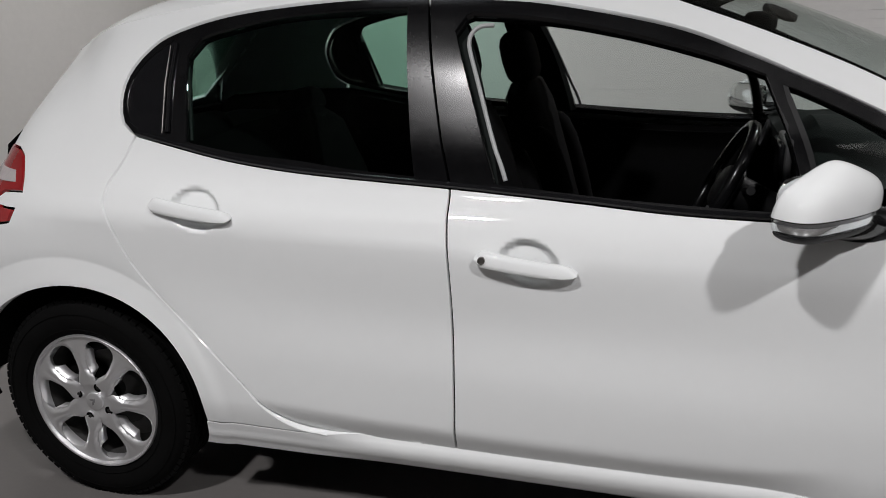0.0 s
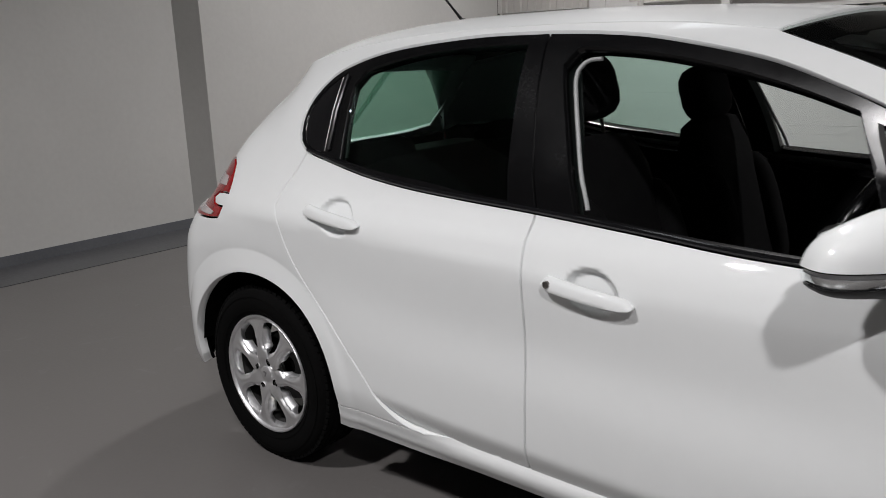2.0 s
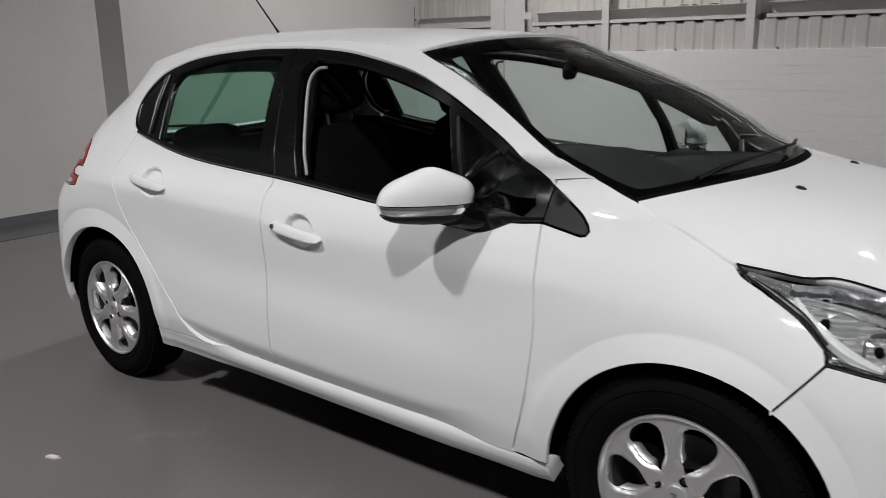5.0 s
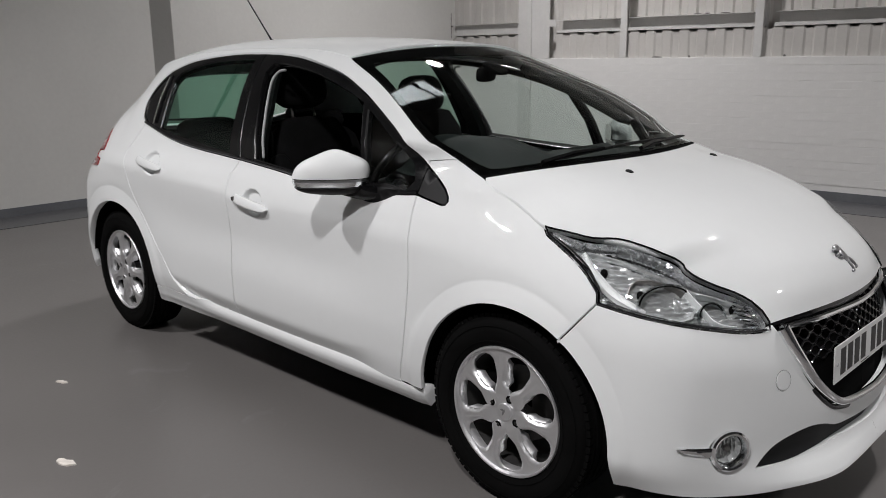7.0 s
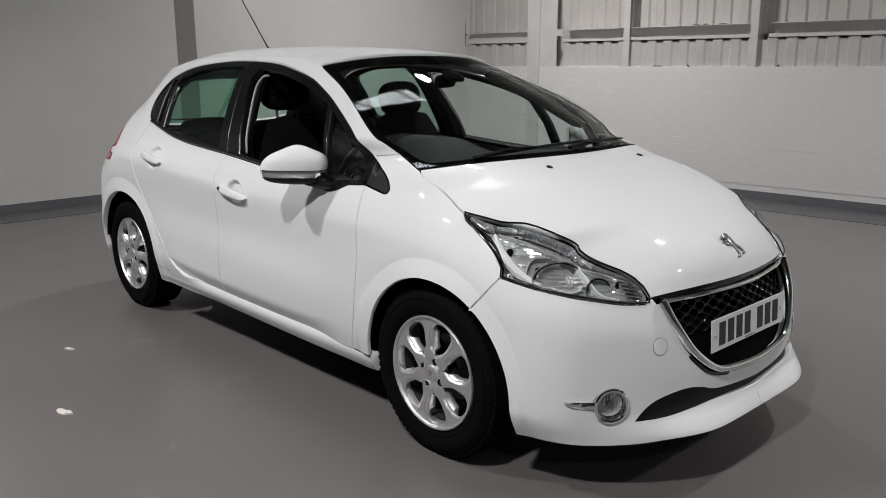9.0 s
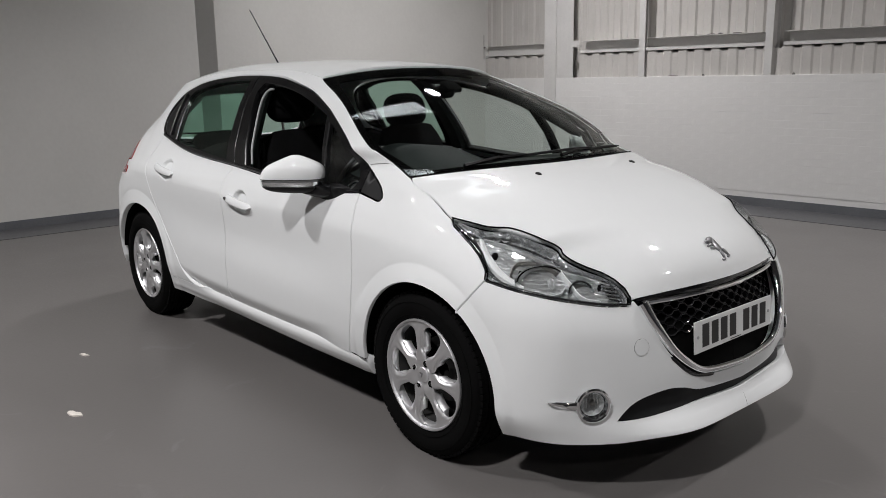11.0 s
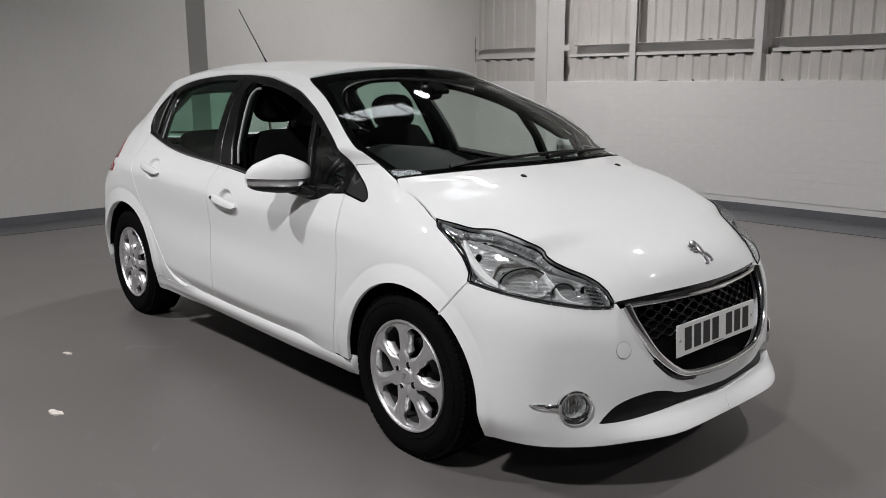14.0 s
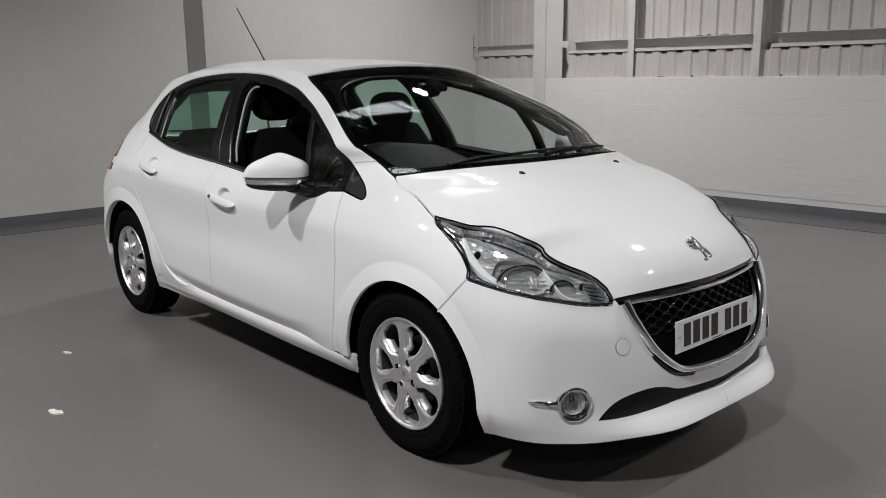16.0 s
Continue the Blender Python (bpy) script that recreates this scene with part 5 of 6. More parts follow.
def fog_lamp(left):
    f = new("fog_lamp")
    f.parent = car
    tagged(f, "round fog lamp in a chrome ring with a chrome blade")
    F = (lambda b: flip_y(b)) if left else (lambda b: b)
    p, n = side(FOG_U, FOG_Z)[0], side_normal(FOG_U, FOG_Z)[0]
    m = tilt_to(p, n)
    ring = lathe([(0.059, 0.001), (0.058, 0.008), (0.053, 0.0125), (0.047, 0.0105), (0.043, 0.0), (0.041, -0.02), (0.05, -0.03)], 40, "Z")
    ring.transform(m)
    part("chrome_ring", F(ring), CHROME, f)
    b = lathe([(0.041, 0.0), (0.034, -0.010), (0.024, -0.018), (0.012, -0.022), (0.0001, -0.023)], 14, "Z")
    b.transform(m @ Matrix.Translation((0, 0, -0.010)))
    part("reflector", F(b), REFLECTOR, f, flat=True)
    for k in range(6):
        rib = blob((0.0045, 0.07 - 0.012 * abs(k - 2.5), 0.010), 1, 3, m @ Matrix.Translation((-0.026 + 0.0104 * k, 0, -0.022)))
        part("reflector_rib", F(rib), CHROME, f, flat=True)
    g = lathe([(0.0001, 0.004), (0.02, 0.003), (0.034, 0.0), (0.04, -0.006), (0.04, -0.009), (0.034, -0.004), (0.0001, -0.0005)], 32, "Z")
    g.transform(m @ Matrix.Translation((0, 0, -0.006)))
    part("lens", F(g), LENS, f).visible_shadow = False
    bulb = lathe([(0.0001, 0.0), (0.009, -0.002), (0.010, -0.012), (0.009, -0.02)], 16, "Z")
    bulb.transform(m @ Matrix.Translation((0, 0, -0.010)))
    part("bulb_cover", F(bulb), DULL_METAL, f)
    us = np.linspace(1.842, 1.945, 10)
    top = 0.362 + 0.0 * us
    low = np.interp(us, [1.842, 1.86, 1.93, 1.945], [0.358, 0.345, 0.334, 0.334])
    rows = []
    for u, a, c in zip(us, top, low):
        nn = side_normal(u, a)[0]
        P, Q = side(u, a)[0], side(u, c)[0]
        H = (P + Q) / 2
        rows.append([tuple(P), tuple(P + nn * 0.003), tuple(H + (P - H) * 0.5 + nn * 0.008), tuple(H + (Q - H) * 0.3 + nn * 0.0085), tuple(Q + nn * 0.002), tuple(Q)])
    part("chrome_blade", F(grid_mesh(rows, close_v=True, caps=True)), CHROME, f)


for is_left in (False, True):
    fog_lamp(is_left)

# towing-eye cover, a ring gap in the bumper
p, n = side(2.158, 0.524)[0], side_normal(2.158, 0.524)[0]
cap = lathe([(0.0001, 0.0012), (0.026, 0.0010), (0.0275, -0.001), (0.0285, -0.003)], 36, "Z")
cap.transform(tilt_to(p, n))
part("towing_cover", cap, PAINT, car, "round white towing-eye cover")
ring = lathe([(0.0284, 0.0004), (0.0288, 0.0004), (0.0288, -0.003), (0.0284, -0.003)], 36, "Z")
ring.transform(tilt_to(p, n))
part("cover_gap", ring, DARK_CAVITY, car)

# badge on the bonnet: a plain upright chrome shape
bp = Vector(bonnet_surf(0.862 * 1.2, 0.0)[0])
badge_m = tilt_to(bp, (0.78, 0, 0.62)) @ Matrix.Diagonal((1.15, 1.15, 1.6, 1))


def badge_blob(x, y, sx, sy, turn, sz=0.009):
    return blob((sx, sy, sz), 2, 2.8, badge_m @ Matrix.Translation((x, y, 0.001)) @ Matrix.Rotation(radians(turn), 4, "Z"))


part("badge", merge(badge_blob(0.0, 0.004, 0.026, 0.056, 24), badge_blob(-0.016, 0.026, 0.034, 0.022, 0), badge_blob(-0.030, 0.022, 0.022, 0.008, -18), badge_blob(-0.028, 0.010, 0.026, 0.009, 6),
                    badge_blob(-0.022, -0.002, 0.022, 0.008, -14), badge_blob(0.006, -0.028, 0.013, 0.040, 4), badge_blob(0.001, -0.046, 0.020, 0.009, 0),
                    badge_blob(0.026, -0.022, 0.013, 0.040, 34), badge_blob(0.032, -0.040, 0.018, 0.009, 10)), GREY_STRIP, car, "small chrome emblem on the bonnet")

# washer jets
for y in (-0.30, 0.30):
    a = 0.15
    q = bonnet_surf(0.155 * 1.2, y / 0.71 * 0.7)[0]
    part("washer_jet", blob((0.03, 0.02, 0.014), 2, 2.5, Matrix.Translation(q) @ Matrix.Rotation(radians(14), 4, "Y")), BLACK_PLASTIC, car, "small black washer jet on the bonnet")

# wipers on the scuttle
def wiper(pivot_a, pivot_b, tip_a, tip_b):
    w = new("wiper")
    w.parent = car
    tagged(w, "black windscreen wiper")
    a0, a1 = Vector(screen_surf(pivot_a, pivot_b)[0]) + Vector((0.004, 0, 0.010)), Vector(screen_surf(tip_a, tip_b)[0]) + Vector((0.006, 0, 0.012))
    mid = a0.lerp(a1, 0.45) + Vector((0.006, 0, 0.008))
    part("wiper_arm", tube([a0, a0.lerp(mid, 0.5) + Vector((0, 0, 0.008)), mid], [0.008, 0.007, 0.005], 8), BLACK_TRIM, w)
    b0, b1 = a0.lerp(a1, 0.06), a1
    part("wiper_blade", tube([b0.lerp(b1, f) + Vector((0.0, 0, 0.006 * math.sin(math.pi * f))) for f in np.linspace(0, 1, 9)], [0.003] + [0.006] * 7 + [0.003], 6), BLACK_PLASTIC, w)


wiper(0.893, 0.46, 0.862, -0.22)
wiper(0.893, 0.02, 0.866, -0.50)

# aerial on the roof
base = np.array((-1.068, 0.0, float(roof_surf(1.9 * 0.79, 0.0)[0][2])))
part("aerial_base", lathe([(0.0001, 0.03), (0.01, 0.028), (0.014, 0.016), (0.024, 0.004), (0.026, -0.004)], 20, "Z"), BLACK_PLASTIC, car).matrix_basis = Matrix.Translation(base)
foot = Vector(base) + Vector((0, 0, 0.02))
tip = foot + Vector((-0.33, 0.0, 0.33))
part("aerial", tube([foot, foot.lerp(tip, 0.12), foot.lerp(tip, 0.9), tip], [0.006, 0.0042, 0.0032, 0.003], 8), BLACK_PLASTIC, car, "thin black whip aerial leaning back")


# ---- wing mirrors ----
def mirror_skin(scale=1.0):
    """The closed shell of a wing mirror about its waist: a long low dome, swept back, shallow below."""
    bm = bmesh.new()
    bmesh.ops.create_uvsphere(bm, u_segments=48, v_segments=28, radius=1)
    for v in bm.verts:
        x, y, z = v.co
        ex = 2.1 + 0.6 * float(smooth(0.0, 0.85, np.array(y))) + 0.8 * float(smooth(-0.1, -0.8, np.array(y)))
        k = (abs(x) ** ex + abs(y) ** ex + abs(z) ** ex) ** (-1 / ex)
        x, y, z = x * k, y * k, z * k
        t = (1 - y) / 2  # 0 inner end, 1 outer end
        hx = 0.074 if x > 0 else 0.042
        hz = 0.096 if z > 0 else 0.068
        peak = 0.82 + 0.25 * math.exp(-((y + 0.05) / 0.5) ** 2) if z > 0 else 1.0
        v.co = Vector((x * hx, y * 0.138 + 0.02 * max(z, 0), z * hz * peak * (1 - 0.09 * t))) * scale
    return bm


def slice_z(bm, low, high, tilt=0.0):
    for z, sign in ((high, 1), (low, -1)):
        if z is not None:
            n = Vector((0, tilt, 1)) * sign
            g = bm.verts[:] + bm.edges[:] + bm.faces[:]
            cut = bmesh.ops.bisect_plane(bm, geom=g, plane_co=(0, 0, z), plane_no=n, clear_outer=True)
            edges = [e for e in cut["geom_cut"] if isinstance(e, bmesh.types.BMEdge)]
            bmesh.ops.holes_fill(bm, edges=edges)
    return bm


def wing_mirror(left):
    w = new("wing_mirror")
    w.parent = car
    tagged(w, "white wing mirror with a clear indicator strip and black underside")
    F = (lambda b: flip_y(b)) if left else (lambda b: b)
    C = Matrix.Translation((0.545, -0.885, 0.978)) @ Matrix.Rotation(radians(-44), 4, "Z") @ Matrix.Scale(0.95, 4)

    def piece(name, low, high, scale, mat, label=""):
        bm = slice_z(mirror_skin(scale), low, high)
        bm.transform(C)
        return part(name, F(bm), mat, w, label)
    piece("mirror_cap", 0.0, None, 1.0, PAINT, "white painted cap")
    piece("strip_seam", -0.0025, -0.0003, 0.985, DARK_CAVITY)
    piece("strip_back", -0.034, -0.012, 0.955, CHROME)
    piece("strip_shelf", -0.0115, -0.003, 0.935, GREY_STRIP)
    piece("indicator_strip", -0.0335, -0.0028, 0.992, LENS, "clear indicator strip over chrome").visible_shadow = False
    piece("mirror_base", None, -0.034, 1.0, BLACK_PLASTIC, "black plastic underside")
    gl = blob((0.012, 0.19, 0.09), 3, 4, C @ Matrix.Translation((-0.040, 0.0, 0.022)))
    part("mirror_glass", F(gl), CHROME, w, "mirror glass")
    p0, p1, p2 = Vector((0.590, -0.850, 0.942)), Vector((0.625, -0.80, 0.915)), Vector((0.665, -0.735, 0.925))
    rows = []
    for f in np.linspace(0, 1, 11):
        c = p0 * (1 - f) ** 2 + p1 * 2 * f * (1 - f) + p2 * f * f
        rx, rz = 0.066 + 0.006 * f, 0.030 - 0.002 * f
        rows.append([c + Vector((rx * math.cos(q), 0.3 * rz * math.cos(q), rz * math.sin(q))) for q in np.linspace(0, 2 * math.pi, 16, endpoint=False)])
    part("mirror_arm", F(grid_mesh(rows, close_v=True, caps=True)), BLACK_TRIM, w, "black arm to the door")
    foot_line = loop([(0.80, 0.946), (0.70, 0.962), (0.60, 0.956), (0.53, 0.938)], [(0.53, 0.938), (0.575, 0.906), (0.62, 0.897), (0.66, 0.898), (0.70, 0.910), (0.735, 0.926), (0.77, 0.939), (0.80, 0.946)])

    def foot_surf(u, z):
        d = np.clip(edge_gap(foot_line, np.stack([np.atleast_1d(u), np.atleast_1d(z)], 1)) / 0.022, 0, 1)
        return side(u, z) + side_normal(u, z) * (0.002 + 0.024 * d * (2 - d))[:, None]
    panel("mirror_foot", foot_line, BLACK_PLASTIC, w, surf=foot_surf, depth=0.02, gap=0.0, step=0.012, left=left)


for is_left in (False, True):
    wing_mirror(is_left)


# ---- inside the car ----
def seat(x, y, lift):
    s = new("front_seat")
    s.parent = car
    tagged(s, "black cloth front seat with a headrest on two posts")
    s.matrix_basis = Matrix.Translation((x, y, 0))
    part("seat_cushion", blob((0.52, 0.50, 0.17), 3, 4, Matrix.Translation((0.12, 0, 0.47)) @ Matrix.Rotation(radians(-6), 4, "Y")), CLOTH, s)
    B = Matrix.Translation((-0.15, 0, 0.50)) @ Matrix.Rotation(radians(-17), 4, "Y")
    part("backrest", blob((0.13, 0.44, 0.66), 3, 4.5, B @ Matrix.Translation((0, 0, 0.30))), CLOTH, s)
    for dy in (-0.20, 0.20):
        part("bolster", blob((0.15, 0.10, 0.46), 3, 3, B @ Matrix.Translation((0.03, dy, 0.24))), CLOTH, s)
    part("headrest", blob((0.11, 0.27, 0.19), 3, 3.2, B @ Matrix.Translation((0.01, 0, 0.715 + lift))), CLOTH, s)
    for dy in (-0.06, 0.06):
        a, b = B @ Vector((0, dy, 0.55)), B @ Vector((0.005, dy, 0.68 + lift))
        part("headrest_post", tube([a, b], 0.006, 8), DULL_METAL, s, "steel headrest post")
    return s


seat(0.02, -0.36, 0.05)
seat(0.05, 0.36, -0.01)
bench = new("rear_bench")
bench.parent = car
tagged(bench, "black cloth rear bench with headrests")
part("seat_cushion", blob((0.50, 1.22, 0.2), 3, 5, Matrix.Translation((-0.70, 0, 0.46))), CLOTH, bench)
BB = Matrix.Translation((-0.92, 0, 0.48)) @ Matrix.Rotation(radians(-24), 4, "Y")
part("backrest", blob((0.14, 1.18, 0.60), 3, 5, BB @ Matrix.Translation((0, 0, 0.25))), CLOTH, bench)
for y in (-0.36, 0.36):
    part("headrest", blob((0.09, 0.34, 0.11), 3, 3.2, BB @ Matrix.Translation((0.0, y, 0.565))), CLOTH, bench)
    for dy in (-0.06, 0.06):
        part("headrest_post", tube([BB @ Vector((0, y + dy, 0.50)), BB @ Vector((0, y + dy, 0.60))], 0.005, 6), DULL_METAL, bench)
part("parcel_shelf", box(-1.50, -1.12, -0.50, 0.50, 0.93, 0.95, 0.006), BLACK_PLASTIC, car, "black parcel shelf")
part("cabin_floor", box(-1.4, 0.95, -0.70, 0.70, 0.26, 0.30), DARK_CAVITY, car)

dash = new("dashboard")
dash.parent = car
tagged(dash, "dark plastic dashboard with an instrument hood")
rows = []
for y in np.linspace(-0.66, 0.66, 31):
    hump = 0.112 * math.exp(-abs((y + 0.37) / 0.20) ** 2.6)
    fw = 1.19 - 0.20 * (abs(y) / 0.66) ** 2.2
    zf = 1.008 - 0.03 * (abs(y) / 0.66) ** 2
    rows.append([(fw, y, zf), (fw - 0.15, y, zf - 0.004 + hump * 0.3), (fw - 0.30, y, zf - 0.012 + hump * 0.9), (0.63 - 0.05 * (hump / 0.112), y, 0.975 + hump), (0.575 - 0.05 * (hump / 0.112), y, 0.945 + hump * 0.8), (0.60, y, 0.86), (0.64, y, 0.70), (0.75, y, 0.45)])
part("dash_top", grid_mesh(rows), DASH, dash, "dark grained dashboard moulding")
part("screen", box(0.545, 0.565, -0.10, 0.09, 0.86, 0.965, 0.006), BLACK_GLOSS, dash, "black touch screen")
part("screen_trim", box(0.56, 0.58, -0.115, 0.105, 0.848, 0.978, 0.008), GREY_STRIP, dash)
part("console", blob((0.5, 0.20, 0.34), 2, 5, Matrix.Translation((0.55, 0.0, 0.60))), BLACK_PLASTIC, dash)
for y in (-0.60, 0.60):
    v = lathe([(0.052, 0.0), (0.05, 0.012), (0.04, 0.012), (0.036, -0.01), (0.0001, -0.012)], 24, "Z")
    v.transform(tilt_to((0.575, y, 0.89), (-1, 0, 0.25)))
    part("air_vent", v, GREY_STRIP, dash, "round grey-rimmed air vent")

sw = new("steering_wheel")
sw.parent = car
tagged(sw, "black steering wheel with grey spokes")
SM = tilt_to((0.375, -0.37, 0.905), (-0.90, 0, 0.44))
part("wheel_rim", (lambda b: (b.transform(SM), b)[1])(tube([(0.175 * math.cos(q), 0.168 * math.sin(q), 0) for q in np.linspace(0, 2 * math.pi, 48, endpoint=False)], 0.0155, 10, True)), BLACK_TRIM, sw)
part("wheel_hub", blob((0.13, 0.12, 0.06), 3, 3, SM @ Matrix.Translation((0, 0, -0.02))), BLACK_PLASTIC, sw)
for a in (0, 180, 270):
    c, s_ = math.cos(radians(a)), math.sin(radians(a))
    part("wheel_spoke", blob((0.115, 0.032, 0.014), 2, 4, SM @ Matrix.Rotation(radians(a), 4, "Z") @ Matrix.Translation((0.115, 0, -0.008))), GREY_STRIP, sw)
part("steering_column", tube([SM @ Vector((0, 0, -0.03)), SM @ Vector((0, 0, -0.25))], 0.05, 12), BLACK_PLASTIC, sw)
for sgn in (-1, 1):
    part("stalk", tube([SM @ Vector((0.02 * sgn, 0.02, -0.06)), SM @ Vector((0.16 * sgn, 0.05, -0.05))], [0.009, 0.011], 8), BLACK_PLASTIC, sw)

# rear-view mirror and its sensor housing
rv = new("rear_view_mirror")
rv.parent = car
tagged(rv, "black rear-view mirror behind the windscreen")
p = Vector(screen_surf(0.20, 0.0)[0])
part("sensor_housing", blob((0.10, 0.09, 0.03), 2, 4, Matrix.Translation(p + Vector((-0.025, 0, -0.03))) @ Matrix.Rotation(radians(22), 4, "Y")), DARK_CAVITY, rv)
part("mirror_stem", tube([p + Vector((-0.03, 0, -0.04)), p + Vector((-0.065, 0.0, -0.055))], 0.009, 8), DARK_CAVITY, rv)
part("mirror_shell", blob((0.03, 0.19, 0.060), 3, 3.5, Matrix.Translation(p + Vector((-0.075, 0.0, -0.055))) @ Matrix.Rotation(radians(20), 4, "Z")), DARK_CAVITY, rv)
# rear wiper seen through the glass
part("rear_wiper", tube([(-1.70, 0.02, 0.985), (-1.69, -0.1, 1.0), (-1.68, -0.36, 1.012)], [0.012, 0.008, 0.005], 8), BLACK_PLASTIC, car, "black rear wiper")


# the body as it stands on its springs: nose low, drawn in a little at both ends
def stance(p):
    x, y, z = p
    q = max(x, -1.3)
    return Vector((x - 0.0029 + 0.0009 * x + 0.029 * z - 0.0091 * x * x - 0.0073 * x * z,
                   y * (0.9849 - 0.0063 * x + 0.0119 * z),
                   z - 0.0036 - 0.0109 * q + 0.0036 * q * q))


def settle_body(ob, m):
    for child in ob.children:
        if child.name.startswith("wheel") and child.type == "EMPTY":
            continue
        mc = m @ child.matrix_basis
        if child.type == "MESH":
            back = mc.inverted()
            for v in child.data.vertices:
                v.co = back @ stance(mc @ v.co)
        settle_body(child, mc)


settle_body(car, Matrix.Identity(4))


# ---- room ----
BRICK_M = Matrix.Translation((0, 5.382, 0)) @ Matrix.Rotation(math.atan(0.0536), 4, "Z")  # along the brick wall, into it, up
ground = part("floor", box(-8.5, 10, -9.5, 8, -0.2, 0.0), FLOOR, None, flat=True)
tagged(ground, "smooth grey painted concrete floor with scuffs", "floor", kind="structure")
TOPZ = 5.2
roofing = part("ceiling", box(-8.5, 10, -9.5, 8, TOPZ, TOPZ + 0.2), CEILING, None, flat=True)
tagged(roofing, "grey metal roof of the hall", "ceiling", kind="structure")


def prism(outline, z0, z1):
    """An upright solid over a plan outline."""
    bm = bmesh.new()
    low, top = [bm.verts.new((x, y, z0)) for x, y in outline], [bm.verts.new((x, y, z1)) for x, y in outline]
    n = len(outline)
    for k in range(n):
        bm.faces.new((low[k], low[(k + 1) % n], top[(k + 1) % n], top[k]))
    bm.faces.new(low[::-1])
    bm.faces.new(top)
    bmesh.ops.recalc_face_normals(bm, faces=bm.faces[:])
    return bm


# plastered wall beside the car's tail, then a pier with a splayed side, then the wall on to the corner
def west_x(y):
    return -5.028 - 0.024 * y


PIER = [(west_x(1.335), 1.335), (-4.896, 1.473), (-4.882, 1.956)]
ob = part("wall_west", prism([(west_x(-9.4), -9.4), (west_x(1.335), 1.335), (-5.4, 1.335), (-5.4, -9.4)], 0, TOPZ), PLASTER, None, flat=True)
tagged(ob, "white painted plaster wall with faint streaks", "wall", kind="structure")
ob = part("pilaster", prism(PIER + [(-5.4, 1.956), (-5.4, 1.335)], 0, TOPZ), PLASTER, None, flat=True)
tagged(ob, "white painted pier with a splayed side on the wall", "pier", kind="structure")
ob = part("wall_recess", prism([(-4.905, 1.956), (-4.905, 5.9), (-5.4, 5.9), (-5.4, 1.956)], 0, TOPZ), PLASTER, None, flat=True)
tagged(ob, "white painted plaster wall beyond the pier", "wall", kind="structure")
BAND_H = 0.082
for nm, line, label in (("baseboard_west", [(west_x(-9.3), -9.3), (west_x(1.335), 1.335)], "dark grey painted band along the wall foot"),
                        ("baseboard_pier", PIER, "dark grey painted band round the pier foot"),
                        ("baseboard_recess", [(-4.905, 1.96), (-4.905, 5.35)], "dark grey painted band along the recessed wall foot")):
    ob = part(nm, prism(line + [(x + 0.004, y - 0.003 * (k == 0)) for k, (x, y) in enumerate(line)][::-1], 0, BAND_H), BAND_PAINT, None, flat=True)
    tagged(ob, label, "painted band", kind="structure")
ob = part("floor_band_west", prism([(west_x(-9.3) + 0.004, -9.3), (west_x(1.30) + 0.004, 1.30), (-4.50, 1.30), (-4.46, -9.3)], 0.0, 0.004), FLOOR_BAND_PAINT, None, flat=True)
tagged(ob, "worn dark grey painted strip on the floor beside the plaster wall", "painted band", kind="structure")

# brick wall with steel cladding set back over it
BRICK_TOP = 1.333
ob = part("wall_north", box(-3.40, 9.5, 0.0012, 0.30, 0, BRICK_TOP, m=BRICK_M), BRICK_PAINT, None, flat=True)
tagged(ob, "white painted brick wall", "wall", kind="structure")
wall_north = ob
ob = part("wall_corner", box(-5.3, -3.56, 0.33, 0.45, 0, BRICK_TOP, m=BRICK_M), BRICK_PAINT, None, flat=True)
tagged(ob, "white painted wall between corner and column", "wall", kind="structure")
ob = part("baseboard_north", box(-3.40, 9.5, -0.004, 0.0, 0, 0.088, m=BRICK_M), BAND_PAINT, None, flat=True)
tagged(ob, "dark grey painted band along the brick wall's foot", "painted band", kind="structure")
ob = part("floor_band", box(-3.40, 9.2, -0.585, -0.004, 0.0, 0.004, m=BRICK_M), FLOOR_BAND_PAINT, None, flat=True)
tagged(ob, "worn dark grey painted strip on the floor beside the brick wall", "painted band", kind="structure")


def ribbed(x0, x1, d0, d1, z0, z1, back, notch=0.0):
    """Trapezoid sheet steel between two heights; notch: how much lower the troughs end."""
    prof, x = [], x0
    while x < x1:
        prof += [(x, d0), (x + 0.085, d0), (x + 0.105, d1), (x + 0.17, d1)]
        x += 0.19
    rows = [[tuple(BRICK_M @ Vector((a, b, z - (notch if b == d1 and z == z1 else 0.0)))) for a, b in prof] for z in (z0, z1)]
    rear = [[tuple(BRICK_M @ Vector((a, back, z - (notch if b == d1 and z == z1 else 0.0)))) for a, b in prof] for z in (z1, z0)]
    return grid_mesh(rows + rear, close_u=True)


ob = part("wall_cladding", ribbed(-3.42, 9.5, 0.165, 0.184, BRICK_TOP - 0.02, TOPZ, 0.22), CLADDING, None, flat=True)
tagged(ob, "cream painted corrugated steel cladding above the brick", "cladding", kind="structure")
ob = part("wall_cladding_corner", ribbed(-5.3, -3.44, 0.40, 0.419, BRICK_TOP - 0.02, TOPZ, 0.46), CLADDING, None, flat=True)
tagged(ob, "cream painted corrugated steel cladding in the corner", "cladding", kind="structure")
ob = part("cladding_low", ribbed(-3.05, 9.5, 0.032, 0.043, BRICK_TOP - 0.01, 1.617, 0.060, 0.022), CLADDING, None, flat=True)
tagged(ob, "low strip of cream corrugated steel between brick and rail", "cladding", kind="structure")
